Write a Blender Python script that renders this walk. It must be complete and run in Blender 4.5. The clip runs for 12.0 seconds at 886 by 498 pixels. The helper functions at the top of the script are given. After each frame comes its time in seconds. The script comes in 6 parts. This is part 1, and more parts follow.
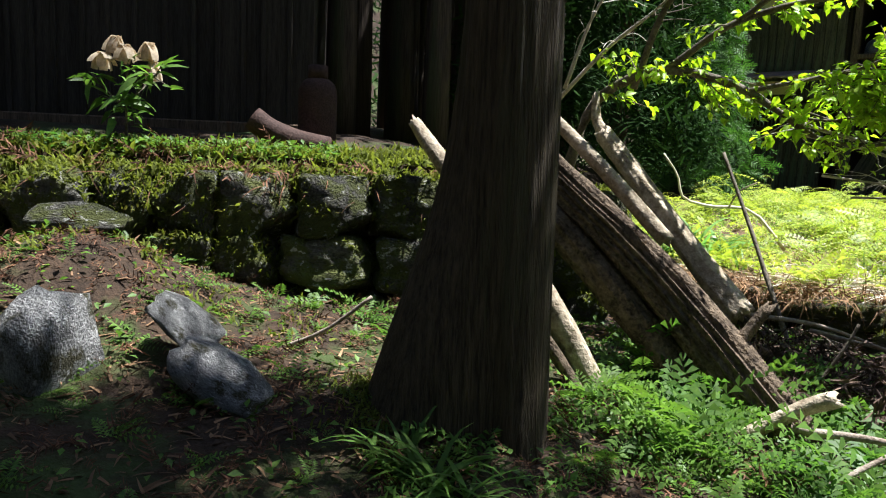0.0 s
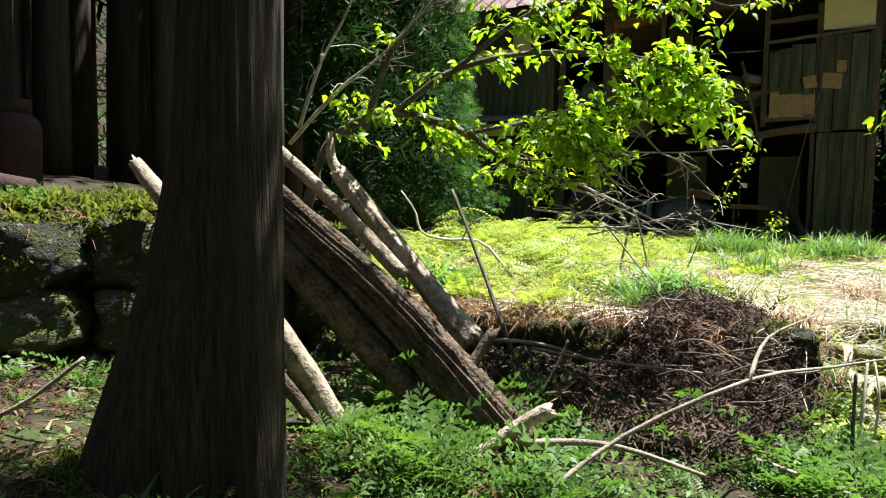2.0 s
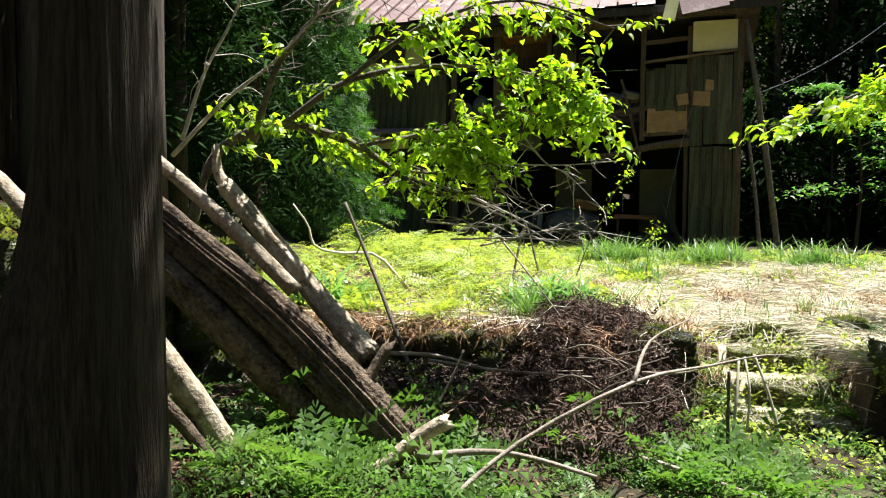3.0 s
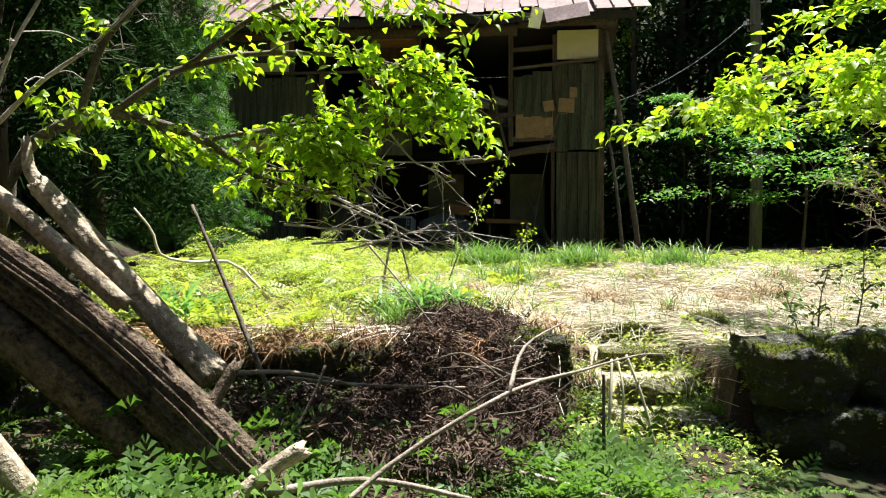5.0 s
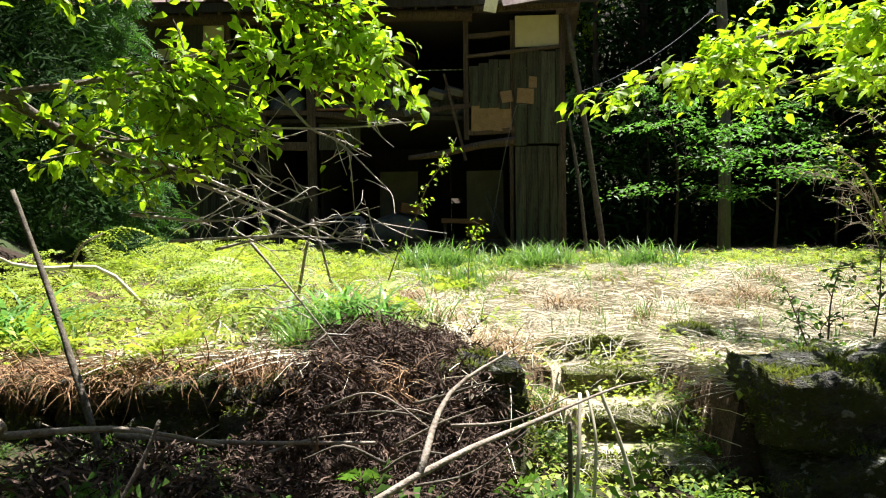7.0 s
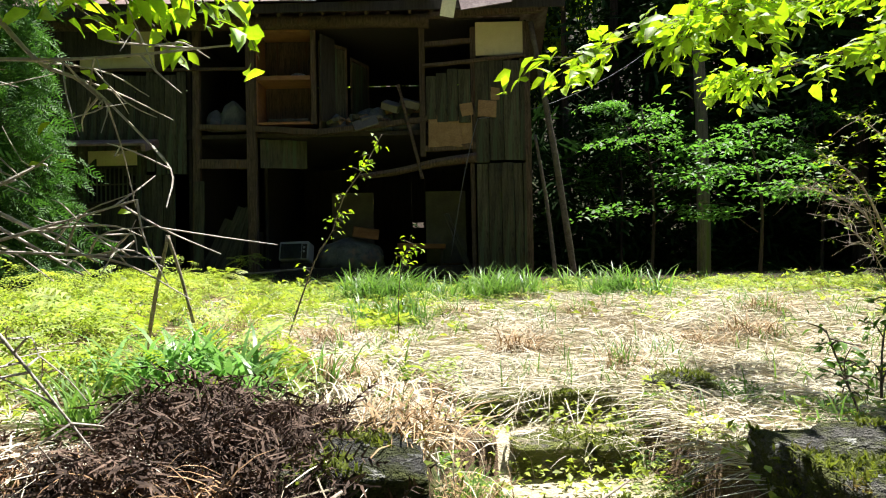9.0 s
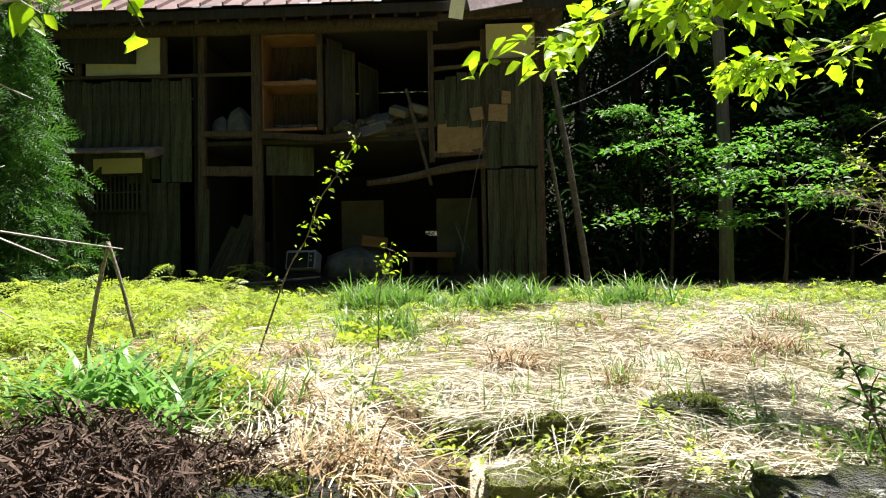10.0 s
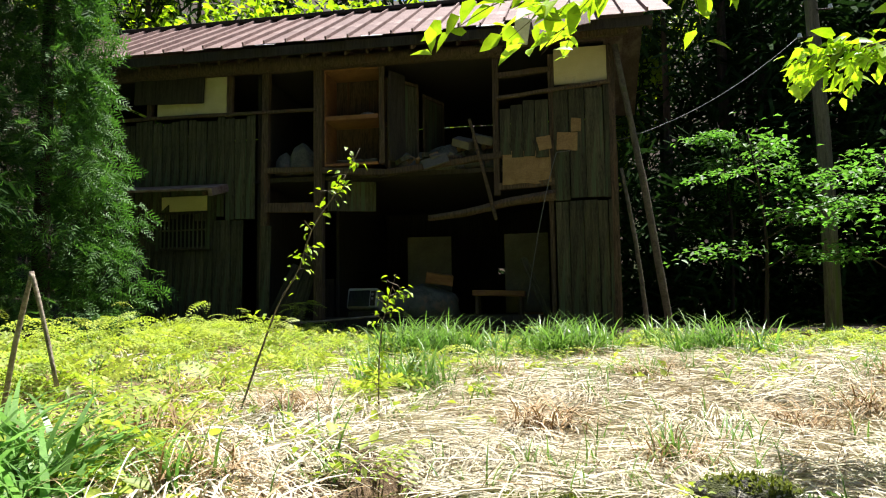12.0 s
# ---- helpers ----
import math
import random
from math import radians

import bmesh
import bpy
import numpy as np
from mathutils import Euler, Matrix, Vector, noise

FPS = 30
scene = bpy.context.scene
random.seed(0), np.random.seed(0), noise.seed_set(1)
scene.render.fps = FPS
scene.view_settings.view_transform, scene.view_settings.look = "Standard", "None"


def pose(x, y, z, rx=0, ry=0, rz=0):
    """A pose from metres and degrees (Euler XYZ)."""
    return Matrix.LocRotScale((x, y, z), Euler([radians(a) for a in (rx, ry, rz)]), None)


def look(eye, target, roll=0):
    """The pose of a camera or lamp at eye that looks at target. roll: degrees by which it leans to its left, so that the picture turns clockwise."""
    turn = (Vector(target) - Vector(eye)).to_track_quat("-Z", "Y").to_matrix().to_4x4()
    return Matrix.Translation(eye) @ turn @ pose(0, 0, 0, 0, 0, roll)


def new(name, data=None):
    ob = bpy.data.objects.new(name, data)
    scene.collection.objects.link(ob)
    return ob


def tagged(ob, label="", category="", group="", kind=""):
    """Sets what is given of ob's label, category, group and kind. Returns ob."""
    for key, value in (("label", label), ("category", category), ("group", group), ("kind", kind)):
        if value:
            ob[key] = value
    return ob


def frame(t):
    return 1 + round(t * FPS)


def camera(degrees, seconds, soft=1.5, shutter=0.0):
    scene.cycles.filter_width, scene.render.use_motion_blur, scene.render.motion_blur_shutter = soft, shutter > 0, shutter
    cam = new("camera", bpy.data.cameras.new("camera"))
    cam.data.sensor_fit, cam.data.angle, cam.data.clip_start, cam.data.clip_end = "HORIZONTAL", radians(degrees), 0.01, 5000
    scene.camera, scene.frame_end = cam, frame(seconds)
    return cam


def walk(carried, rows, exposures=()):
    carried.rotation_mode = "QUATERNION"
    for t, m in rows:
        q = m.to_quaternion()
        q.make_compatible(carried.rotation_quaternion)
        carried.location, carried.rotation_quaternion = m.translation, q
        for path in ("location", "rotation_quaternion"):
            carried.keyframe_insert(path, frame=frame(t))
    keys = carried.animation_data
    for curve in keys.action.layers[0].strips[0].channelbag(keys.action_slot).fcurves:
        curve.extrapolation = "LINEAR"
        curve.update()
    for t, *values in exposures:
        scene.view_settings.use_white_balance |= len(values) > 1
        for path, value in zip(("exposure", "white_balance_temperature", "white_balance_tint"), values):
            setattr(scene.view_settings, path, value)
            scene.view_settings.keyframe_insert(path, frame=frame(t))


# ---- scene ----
cam = camera(65.3, 12.0, soft=1.1)
PATH = [
    (0, (1.577, -0.137, 1.375), (0.201, 1.292, 1.125), 2.4),
    (0.5, (1.604, -0.105, 1.391), (0.355, 1.441, 1.163), 2.0),
    (1, (1.624, -0.077, 1.389), (0.514, 1.576, 1.2), 1.8),
    (1.5, (1.655, -0.063, 1.399), (0.688, 1.681, 1.245), 1.4),
    (2, (1.678, -0.049, 1.397), (0.861, 1.773, 1.274), 1.1),
    (2.5, (1.689, -0.034, 1.393), (1.019, 1.848, 1.294), 0.7),
    (3, (1.688, -0.021, 1.395), (1.15, 1.903, 1.313), 0.4),
    (3.5, (1.686, -0.019, 1.395), (1.258, 1.933, 1.329), 0.1),
    (5.3, (1.689, 0.548, 1.33), (1.525, 2.541, 1.27), -0.5),
    (5.5, (1.697, 0.663, 1.315), (1.544, 2.656, 1.256), -0.6),
    (6, (1.688, 1.029, 1.296), (1.573, 3.025, 1.24), -0.6),
    (6.5, (1.744, 1.382, 1.286), (1.654, 3.379, 1.23), -0.7),
    (7, (1.866, 1.776, 1.276), (1.783, 3.774, 1.224), -0.8),
    (7.2, (1.899, 1.91, 1.264), (1.823, 3.908, 1.217), -0.8),
    (8.8, (2.199, 3.308, 1.23), (2.191, 5.308, 1.246), -1.3),
    (9, (2.254, 3.414, 1.208), (2.243, 5.413, 1.237), -1.2),
    (9.5, (2.417, 3.681, 1.202), (2.377, 5.68, 1.248), -1.3),
    (10, (2.572, 3.911, 1.199), (2.491, 5.909, 1.256), -1.2),
    (10.5, (2.718, 4.117, 1.198), (2.577, 6.111, 1.268), -1.2),
    (11, (2.835, 4.375, 1.171), (2.623, 6.361, 1.276), -1.1),
    (11.5, (2.939, 4.616, 1.182), (2.659, 6.591, 1.319), -1.0),
    (12, (3.071, 4.82, 1.172), (2.729, 6.782, 1.349), -0.9),
]
walk(cam, [(t, look(eye, target, roll)) for t, eye, target, roll in PATH], [(0.0, 1.56, 5850, 12), (3.0, 1.62, 6050, 12), (7.0, 1.52, 6150, 12), (9.2, 1.48, 6150, 12), (12.0, 1.45, 6150, 12)])

# ---------- light ----------
SUN_TO = Vector((0.24, 0.42, 1.25)).normalized()
world = bpy.data.worlds.new("sky_world")
scene.world = world
world.use_nodes = True
wn = world.node_tree.nodes
sky = wn.new("ShaderNodeTexSky")
sky.sky_type, sky.sun_disc = "NISHITA", False
sky.sun_elevation = math.asin(SUN_TO.z)
sky.sun_rotation = math.atan2(SUN_TO.x, SUN_TO.y)
world.node_tree.links.new(sky.outputs[0], wn["Background"].inputs[0])
wn["Background"].inputs[1].default_value = 0.052
sun = new("sun", bpy.data.lights.new("sun", "SUN"))
sun.data.energy, sun.data.angle, sun.data.color = 5.0, radians(0.6), (1.0, 0.95, 0.86)
sun.matrix_world = look(SUN_TO * 60, (0, 0, 0))

# ---------- materials ----------
def mat(name, c1, c2, scale=6.0, rough=0.85, bump=0.3, fine=60.0, c3=None, c3_scale=1.2, c3_cut=0.55, stretch=(1, 1, 1),
        metal=0.0, random_v=0.0, spec=0.3, bump_dist=0.02, stripes=0.0, translucent=0.0, coords="Object", c4=None, c4_scale=14.0, c4_cut=0.6):
    """Two colours mixed by broad and fine noise, a third in patches, relief by the fine noise."""
    m = bpy.data.materials.new(name)
    m.use_nodes = True
    nt = m.node_tree
    N, L = nt.nodes, nt.links
    bsdf = N["Principled BSDF"]
    bsdf.inputs["Roughness"].default_value = rough
    bsdf.inputs["Metallic"].default_value = metal
    bsdf.inputs["Specular IOR Level"].default_value = spec
    tc = N.new("ShaderNodeTexCoord")
    mp = N.new("ShaderNodeMapping")
    mp.inputs["Scale"].default_value = stretch
    L.new(tc.outputs[coords], mp.inputs[0])
    def noi(sc, detail=5.0):
        n = N.new("ShaderNodeTexNoise")
        n.inputs["Scale"].default_value, n.inputs["Detail"].default_value, n.inputs["Roughness"].default_value = sc, detail, 0.65
        L.new(mp.outputs[0], n.inputs["Vector"])
        return n
    n1, n2 = noi(scale), noi(fine, 3.0)
    add = N.new("ShaderNodeMath"); add.operation = "ADD"
    L.new(n1.outputs[0], add.inputs[0]); L.new(n2.outputs[0], add.inputs[1])
    ramp = N.new("ShaderNodeMapRange")
    ramp.inputs[1].default_value, ramp.inputs[2].default_value = 0.75, 1.25
    L.new(add.outputs[0], ramp.inputs[0])
    mix = N.new("ShaderNodeMix"); mix.data_type = "RGBA"
    mix.inputs[6].default_value, mix.inputs[7].default_value = (*c1, 1), (*c2, 1)
    L.new(ramp.outputs[0], mix.inputs[0])
    col = mix.outputs[2]
    if c3:
        n3 = noi(c3_scale, 6.0)
        r3 = N.new("ShaderNodeMapRange")
        r3.inputs[1].default_value, r3.inputs[2].default_value = c3_cut, c3_cut + 0.1
        L.new(n3.outputs[0], r3.inputs[0])
        mx = N.new("ShaderNodeMix"); mx.data_type = "RGBA"
        mx.inputs[7].default_value = (*c3, 1)
        L.new(r3.outputs[0], mx.inputs[0]); L.new(col, mx.inputs[6])
        col = mx.outputs[2]
    if c4:
        n4 = noi(c4_scale, 4.0)
        r4_ = N.new("ShaderNodeMapRange")
        r4_.inputs[1].default_value, r4_.inputs[2].default_value = c4_cut, c4_cut + 0.05
        L.new(n4.outputs[0], r4_.inputs[0])
        mx4 = N.new("ShaderNodeMix"); mx4.data_type = "RGBA"
        mx4.inputs[7].default_value = (*c4, 1)
        L.new(r4_.outputs[0], mx4.inputs[0]); L.new(col, mx4.inputs[6])
        col = mx4.outputs[2]
    if random_v:
        src = N.new("ShaderNodeNewGeometry").outputs["Random Per Island"] if translucent or coords == "Generated" else N.new("ShaderNodeObjectInfo").outputs["Random"]
        hsv = N.new("ShaderNodeHueSaturation")
        mr = N.new("ShaderNodeMapRange")
        mr.inputs[3].default_value, mr.inputs[4].default_value = 1 - random_v, 1 + random_v
        L.new(src, mr.inputs[0]); L.new(mr.outputs[0], hsv.inputs["Value"]); L.new(col, hsv.inputs["Color"])
        col = hsv.outputs[0]
    L.new(col, bsdf.inputs["Base Color"])
    if bump:
        b = N.new("ShaderNodeBump")
        b.inputs["Strength"].default_value, b.inputs["Distance"].default_value = bump, bump_dist
        L.new(add.outputs[0], b.inputs["Height"])
        L.new(b.outputs[0], bsdf.inputs["Normal"])
    if translucent:
        tr = N.new("ShaderNodeBsdfTranslucent")
        sat = N.new("ShaderNodeHueSaturation")
        sat.inputs["Value"].default_value, sat.inputs["Saturation"].default_value = 1.5, 1.1
        L.new(col, sat.inputs["Color"]); L.new(sat.outputs[0], tr.inputs[0])
        ms = N.new("ShaderNodeMixShader")
        ms.inputs[0].default_value = translucent
        L.new(bsdf.outputs[0], ms.inputs[1]); L.new(tr.outputs[0], ms.inputs[2])
        L.new(ms.outputs[0], N["Material Output"].inputs[0])
    return m

SOIL = mat("forest_soil", (0.017, 0.011, 0.007), (0.058, 0.036, 0.021), 3.0, 0.95, 0.6, 40, (0.045, 0.065, 0.018), 0.9, 0.5, bump_dist=0.04)
STONE = mat("mossy_stone", (0.055, 0.053, 0.044), (0.22, 0.21, 0.18), 3.6, 0.92, 1.0, 16, (0.11, 0.125, 0.032), 1.5, 0.41, random_v=0.35, bump_dist=0.3, c4=(0.50, 0.50, 0.44), c4_scale=4.0, c4_cut=0.60)
PALE_STONE = mat("pale_stone", (0.16, 0.16, 0.155), (0.58, 0.58, 0.56), 3.0, 0.9, 1.0, 22, (0.09, 0.085, 0.045), 1.8, 0.52, random_v=0.15, bump_dist=0.12, c4=(0.68, 0.68, 0.66), c4_scale=5.0, c4_cut=0.58)
STRAWSOIL = mat("straw_litter_soil", (0.30, 0.245, 0.155), (0.56, 0.49, 0.35), 4.0, 0.95, 0.7, 45, (0.15, 0.19, 0.04), 1.1, 0.52, bump_dist=0.03)
BROWNSOIL = mat("brown_litter_soil", (0.05, 0.032, 0.018), (0.19, 0.125, 0.07), 4.0, 0.95, 0.8, 45, (0.09, 0.12, 0.03), 1.3, 0.55, bump_dist=0.03)
MOSS = mat("moss", (0.07, 0.095, 0.014), (0.21, 0.24, 0.045), 9.0, 0.95, 0.0, 120, (0.14, 0.10, 0.04), 3.0, 0.58, translucent=0.4, random_v=0.4)
BARK = mat("cedar_bark", (0.026, 0.020, 0.012), (0.115, 0.088, 0.052), 8.0, 0.95, 1.0, 22, (0.075, 0.075, 0.04), 1.2, 0.56, stretch=(3.5, 3.5, 0.22), bump_dist=0.03)
FAR_BARK = mat("dark_cedar_bark", (0.03, 0.022, 0.017), (0.10, 0.075, 0.055), 6.0, 0.95, 0.6, 20, (0.05, 0.06, 0.03), 0.8, 0.55, stretch=(3, 3, 0.2), random_v=0.3)
LOGWOOD = mat("weathered_log", (0.17, 0.13, 0.08), (0.54, 0.46, 0.34), 7.0, 0.9, 0.8, 30, (0.13, 0.12, 0.04), 2.2, 0.6, stretch=(1, 1, 1), random_v=0.1)
BARKLOG = mat("rotting_bark", (0.026, 0.018, 0.012), (0.20, 0.15, 0.10), 7.0, 0.95, 0.9, 35, (0.13, 0.12, 0.03), 2.4, 0.62, bump_dist=0.03)
TWIG = mat("dead_twig", (0.16, 0.12, 0.085), (0.42, 0.36, 0.29), 8.0, 0.85, 0.4, 60, (0.14, 0.14, 0.06), 3.0, 0.6)
BRANCH = mat("shrub_bark", (0.06, 0.048, 0.036), (0.20, 0.17, 0.13), 9.0, 0.9, 0.5, 60, (0.10, 0.11, 0.04), 3.0, 0.6)
BRUSH = mat("dead_cedar_brush", (0.035, 0.023, 0.017), (0.16, 0.105, 0.075), 9.0, 0.9, 0.2, 60, random_v=0.5, coords="Generated")
BOARD = mat("weathered_board", (0.020, 0.018, 0.011), (0.125, 0.115, 0.068), 3.5, 0.92, 0.7, 24, (0.085, 0.115, 0.06), 1.1, 0.52, stretch=(6, 6, 0.35), random_v=0.22)
POSTWOOD = mat("old_post", (0.03, 0.021, 0.014), (0.18, 0.125, 0.08), 6.0, 0.9, 0.6, 30, (0.12, 0.06, 0.03), 1.7, 0.58, stretch=(5, 5, 0.4), random_v=0.15)
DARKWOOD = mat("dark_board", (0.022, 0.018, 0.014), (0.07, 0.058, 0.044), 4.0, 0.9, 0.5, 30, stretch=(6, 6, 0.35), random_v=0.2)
CLOSETWOOD = mat("orange_plywood", (0.20, 0.085, 0.035), (0.40, 0.20, 0.085), 3.0, 0.6, 0.15, 40, stretch=(1, 1, 3))
PLASTER = mat("yellow_plaster", (0.62, 0.52, 0.27), (0.74, 0.65, 0.38), 2.5, 0.9, 0.15, 60, (0.42, 0.36, 0.22), 1.4, 0.62)
CLAY = mat("clay_wall", (0.22, 0.13, 0.06), (0.40, 0.26, 0.12), 5.0, 0.95, 0.5, 50, (0.20, 0.12, 0.06), 2.5, 0.6)
ROOF = mat("rusty_red_metal", (0.13, 0.08, 0.07), (0.28, 0.195, 0.175), 2.0, 0.75, 0.15, 30, (0.33, 0.25, 0.22), 1.0, 0.55, metal=0.0, spec=0.2, random_v=0.12)
BAREMETAL = mat("bare_metal_sheet", (0.6, 0.6, 0.6), (0.8, 0.8, 0.8), 3.0, 0.35, 0.1, 30, metal=0.6)
RUST = mat("rusted_steel", (0.035, 0.022, 0.018), (0.085, 0.05, 0.040), 5.0, 0.75, 0.4, 50, (0.07, 0.05, 0.045), 3.0, 0.55, metal=0.0, spec=0.15)
PAPER = mat("grey_paper_screen", (0.11, 0.10, 0.08), (0.20, 0.18, 0.145), 2.0, 0.9, 0.1, 40, (0.25, 0.2, 0.14), 1.5, 0.6)
CLOTH = mat("faded_cloth", (0.05, 0.055, 0.047), (0.17, 0.17, 0.145), 4.0, 0.95, 0.3, 50, (0.2, 0.14, 0.1), 2.5, 0.55, random_v=0.4)
PLASTIC = mat("grey_plastic", (0.30, 0.30, 0.28), (0.42, 0.42, 0.39), 3.0, 0.5, 0.05, 40, (0.2, 0.18, 0.14), 3, 0.6)
SCREEN = mat("dark_screen_glass", (0.02, 0.022, 0.024), (0.04, 0.042, 0.045), 3.0, 0.12, 0.0, 30, spec=0.5)
CERAMIC = mat("white_ceramic", (0.72, 0.72, 0.70), (0.82, 0.82, 0.80), 4, 0.25, 0.0, 30)
WIRE = mat("cable_sheath", (0.10, 0.10, 0.10), (0.2, 0.2, 0.2), 4, 0.6, 0.0, 30)
POLEWOOD = mat("mossy_pole_wood", (0.10, 0.085, 0.055), (0.26, 0.23, 0.16), 5.0, 0.95, 0.6, 30, (0.15, 0.19, 0.05), 0.8, 0.52, stretch=(4, 4, 0.3))
LEAF = mat("bright_shrub_leaf", (0.22, 0.36, 0.033), (0.37, 0.51, 0.055), 5.0, 0.45, 0.0, 30, translucent=0.5, random_v=0.3)
MAPLE = mat("light_green_leaf", (0.07, 0.18, 0.03), (0.13, 0.26, 0.045), 5.0, 0.5, 0.0, 30, translucent=0.5, random_v=0.35)
FERN = mat("fern_leaf", (0.06, 0.14, 0.025), (0.145, 0.24, 0.042), 2.0, 0.5, 0.0, 30, translucent=0.4, random_v=0.35)
COVER = mat("yellow_green_ground_leaf", (0.20, 0.30, 0.035), (0.42, 0.47, 0.085), 1.0, 0.5, 0.0, 30, translucent=0.4, random_v=0.35)
LILY = mat("pale_strap_leaf", (0.11, 0.24, 0.055), (0.22, 0.37, 0.10), 2.0, 0.35, 0.0, 30, translucent=0.4, random_v=0.3)
GRASS = mat("grass_blade", (0.08, 0.175, 0.035), (0.17, 0.27, 0.055), 2.0, 0.4, 0.0, 30, translucent=0.4, random_v=0.35)
STRAW = mat("dry_straw", (0.44, 0.38, 0.25), (0.72, 0.67, 0.53), 3.0, 0.7, 0.0, 30, random_v=0.3, coords="Generated")
BROWN_STRAW = mat("brown_straw", (0.24, 0.15, 0.07), (0.46, 0.33, 0.17), 3.0, 0.8, 0.0, 30, random_v=0.35, coords="Generated")
CEDAR_LITTER = mat("red_brown_cedar_litter", (0.07, 0.032, 0.018), (0.22, 0.11, 0.06), 3.0, 0.9, 0.0, 30, random_v=0.5, coords="Generated")
LITTER = mat("leaf_litter", (0.08, 0.045, 0.025), (0.26, 0.16, 0.085), 3.0, 0.9, 0.0, 30, random_v=0.45, coords="Generated")
CEDAR = mat("cedar_needles", (0.045, 0.12, 0.02), (0.10, 0.21, 0.04), 1.5, 0.6, 0.0, 30, translucent=0.3, random_v=0.35)
# cedar needles darkened: the wood's deep shade is put into the base colour
SHADECEDAR = mat("shade_darkened_cedar_needles", (0.012, 0.030, 0.008), (0.031, 0.066, 0.016), 1.0, 0.85, 0.0, 30, translucent=0.15, random_v=0.35, spec=0.04)
PETAL = mat("wilted_petal", (0.36, 0.27, 0.16), (0.66, 0.58, 0.44), 6, 0.7, 0.0, 30, translucent=0.4, random_v=0.2)

# ---------- geometry helpers ----------
rng = np.random.default_rng(7)

def mesh_object(name, verts, faces, material, parent=None, label="", smooth=False, kind=""):
    me = bpy.data.meshes.new(name)
    if isinstance(faces, np.ndarray):
        n, k = faces.shape
        me.vertices.add(len(verts)); me.vertices.foreach_set("co", np.ascontiguousarray(verts, dtype=np.float32).ravel())
        me.loops.add(n * k); me.loops.foreach_set("vertex_index", faces.astype(np.int32).ravel())
        me.polygons.add(n); me.polygons.foreach_set("loop_start", np.arange(0, n * k, k, dtype=np.int32))
        me.update(calc_edges=True)
    else:
        me.from_pydata([tuple(v) for v in verts], [], faces)
    if smooth:
        me.polygons.foreach_set("use_smooth", np.ones(len(me.polygons), dtype=bool))
    me.materials.append(material)
    ob = new(name, me)
    if parent:
        ob.parent = parent
    if label or kind:
        tagged(ob, label=label, kind=kind)
    return ob

def part(name, bm, material, parent=None, label="", smooth=False):
    """Links a bmesh as one mesh object under a thing or a part."""
    me = bpy.data.meshes.new(name)
    if smooth:
        for f in bm.faces:
            f.smooth = True
    bm.to_mesh(me); bm.free()
    me.materials.append(material)
    ob = new(name, me)
    if parent:
        ob.parent = parent
    if label:
        tagged(ob, label=label)
    return ob

def thing(name, label, category, at=(0, 0, 0), group="", kind="", turn=0):
    ob = new(name)
    ob.empty_display_size = 0.1
    ob.matrix_basis = pose(*at, 0, 0, turn)
    return tagged(ob, label, category, group, kind)

def box_bm(size, at=(0, 0, 0), turn=(0, 0, 0), bevel=0.006, wear=0.0, cuts=0, bm=None, seed=0):
    """A bevelled box, its edges worn by noise."""
    own = bm is None
    bm = bm or bmesh.new()
    m = pose(*at, *turn) @ Matrix.Diagonal((*size, 1))
    g = bmesh.ops.create_cube(bm, size=1)
    vs = g["verts"]
    if cuts:
        axis = max(range(3), key=lambda i: size[i])
        es = [e for e in bm.edges if e.verts[0] in vs and abs(e.verts[0].co[axis] - e.verts[1].co[axis]) > 0.5]
        bmesh.ops.subdivide_edges(bm, edges=es, cuts=cuts)
        vs = bm.verts[:]
    for v in vs:
        v.co = m @ v.co
        if wear:
            v.co += noise.noise_vector(v.co * 3.1 + Vector((seed * 7.3, 0, 0))) * wear
    if bevel and own:
        bmesh.ops.bevel(bm, geom=[e for e in bm.edges if e.calc_face_angle(0) > 0.6], offset=min(bevel, min(size) * 0.3), segments=1, affect="EDGES")
    return bm

def tube(points, radii, sides=8, wobble=0.0, seed=0, cap=True):
    """A limb: rings of changing radius along a line. Returns verts, faces."""
    P = [Vector(p) for p in points]
    V, F = [], []
    for i, p in enumerate(P):
        d = (P[min(i + 1, len(P) - 1)] - P[max(i - 1, 0)])
        d = d.normalized() if d.length > 1e-6 else Vector((0, 0, 1))
        a = d.cross(Vector((0.31, 0.17, 0.93)) if abs(d.z) < 0.9 else Vector((1, 0.1, 0))).normalized()
        b = d.cross(a)
        for k in range(sides):
            w = 2 * math.pi * k / sides
            o = a * math.cos(w) + b * math.sin(w)
            r = radii[i] * (1 + wobble * noise.noise((p + o * radii[i]) * (0.9 / max(radii[i], 0.02)) + Vector((seed * 3.7, seed, 0))))
            V.append(p + o * r)
    for i in range(len(P) - 1):
        for k in range(sides):
            k2 = (k + 1) % sides
            F.append((i * sides + k, i * sides + k2, (i + 1) * sides + k2, (i + 1) * sides + k))
    if cap:
        F.append(tuple(range(sides))[::-1])
        F.append(tuple(range((len(P) - 1) * sides, len(P) * sides)))
    return V, F

def smooth_line(points, n):
    """Catmull-Rom through the points."""
    P = np.array(points, float)
    P = np.vstack([2 * P[0] - P[1], P, 2 * P[-1] - P[-2]])
    out = []
    for s in np.linspace(0, len(P) - 3 - 1e-9, n):
        i = int(s); t = s - i
        a, b, c, d = P[i], P[i + 1], P[i + 2], P[i + 3]
        out.append(0.5 * (2 * b + (c - a) * t + (2 * a - 5 * b + 4 * c - d) * t * t + (3 * b - a - 3 * c + d) * t ** 3))
    return np.array(out)

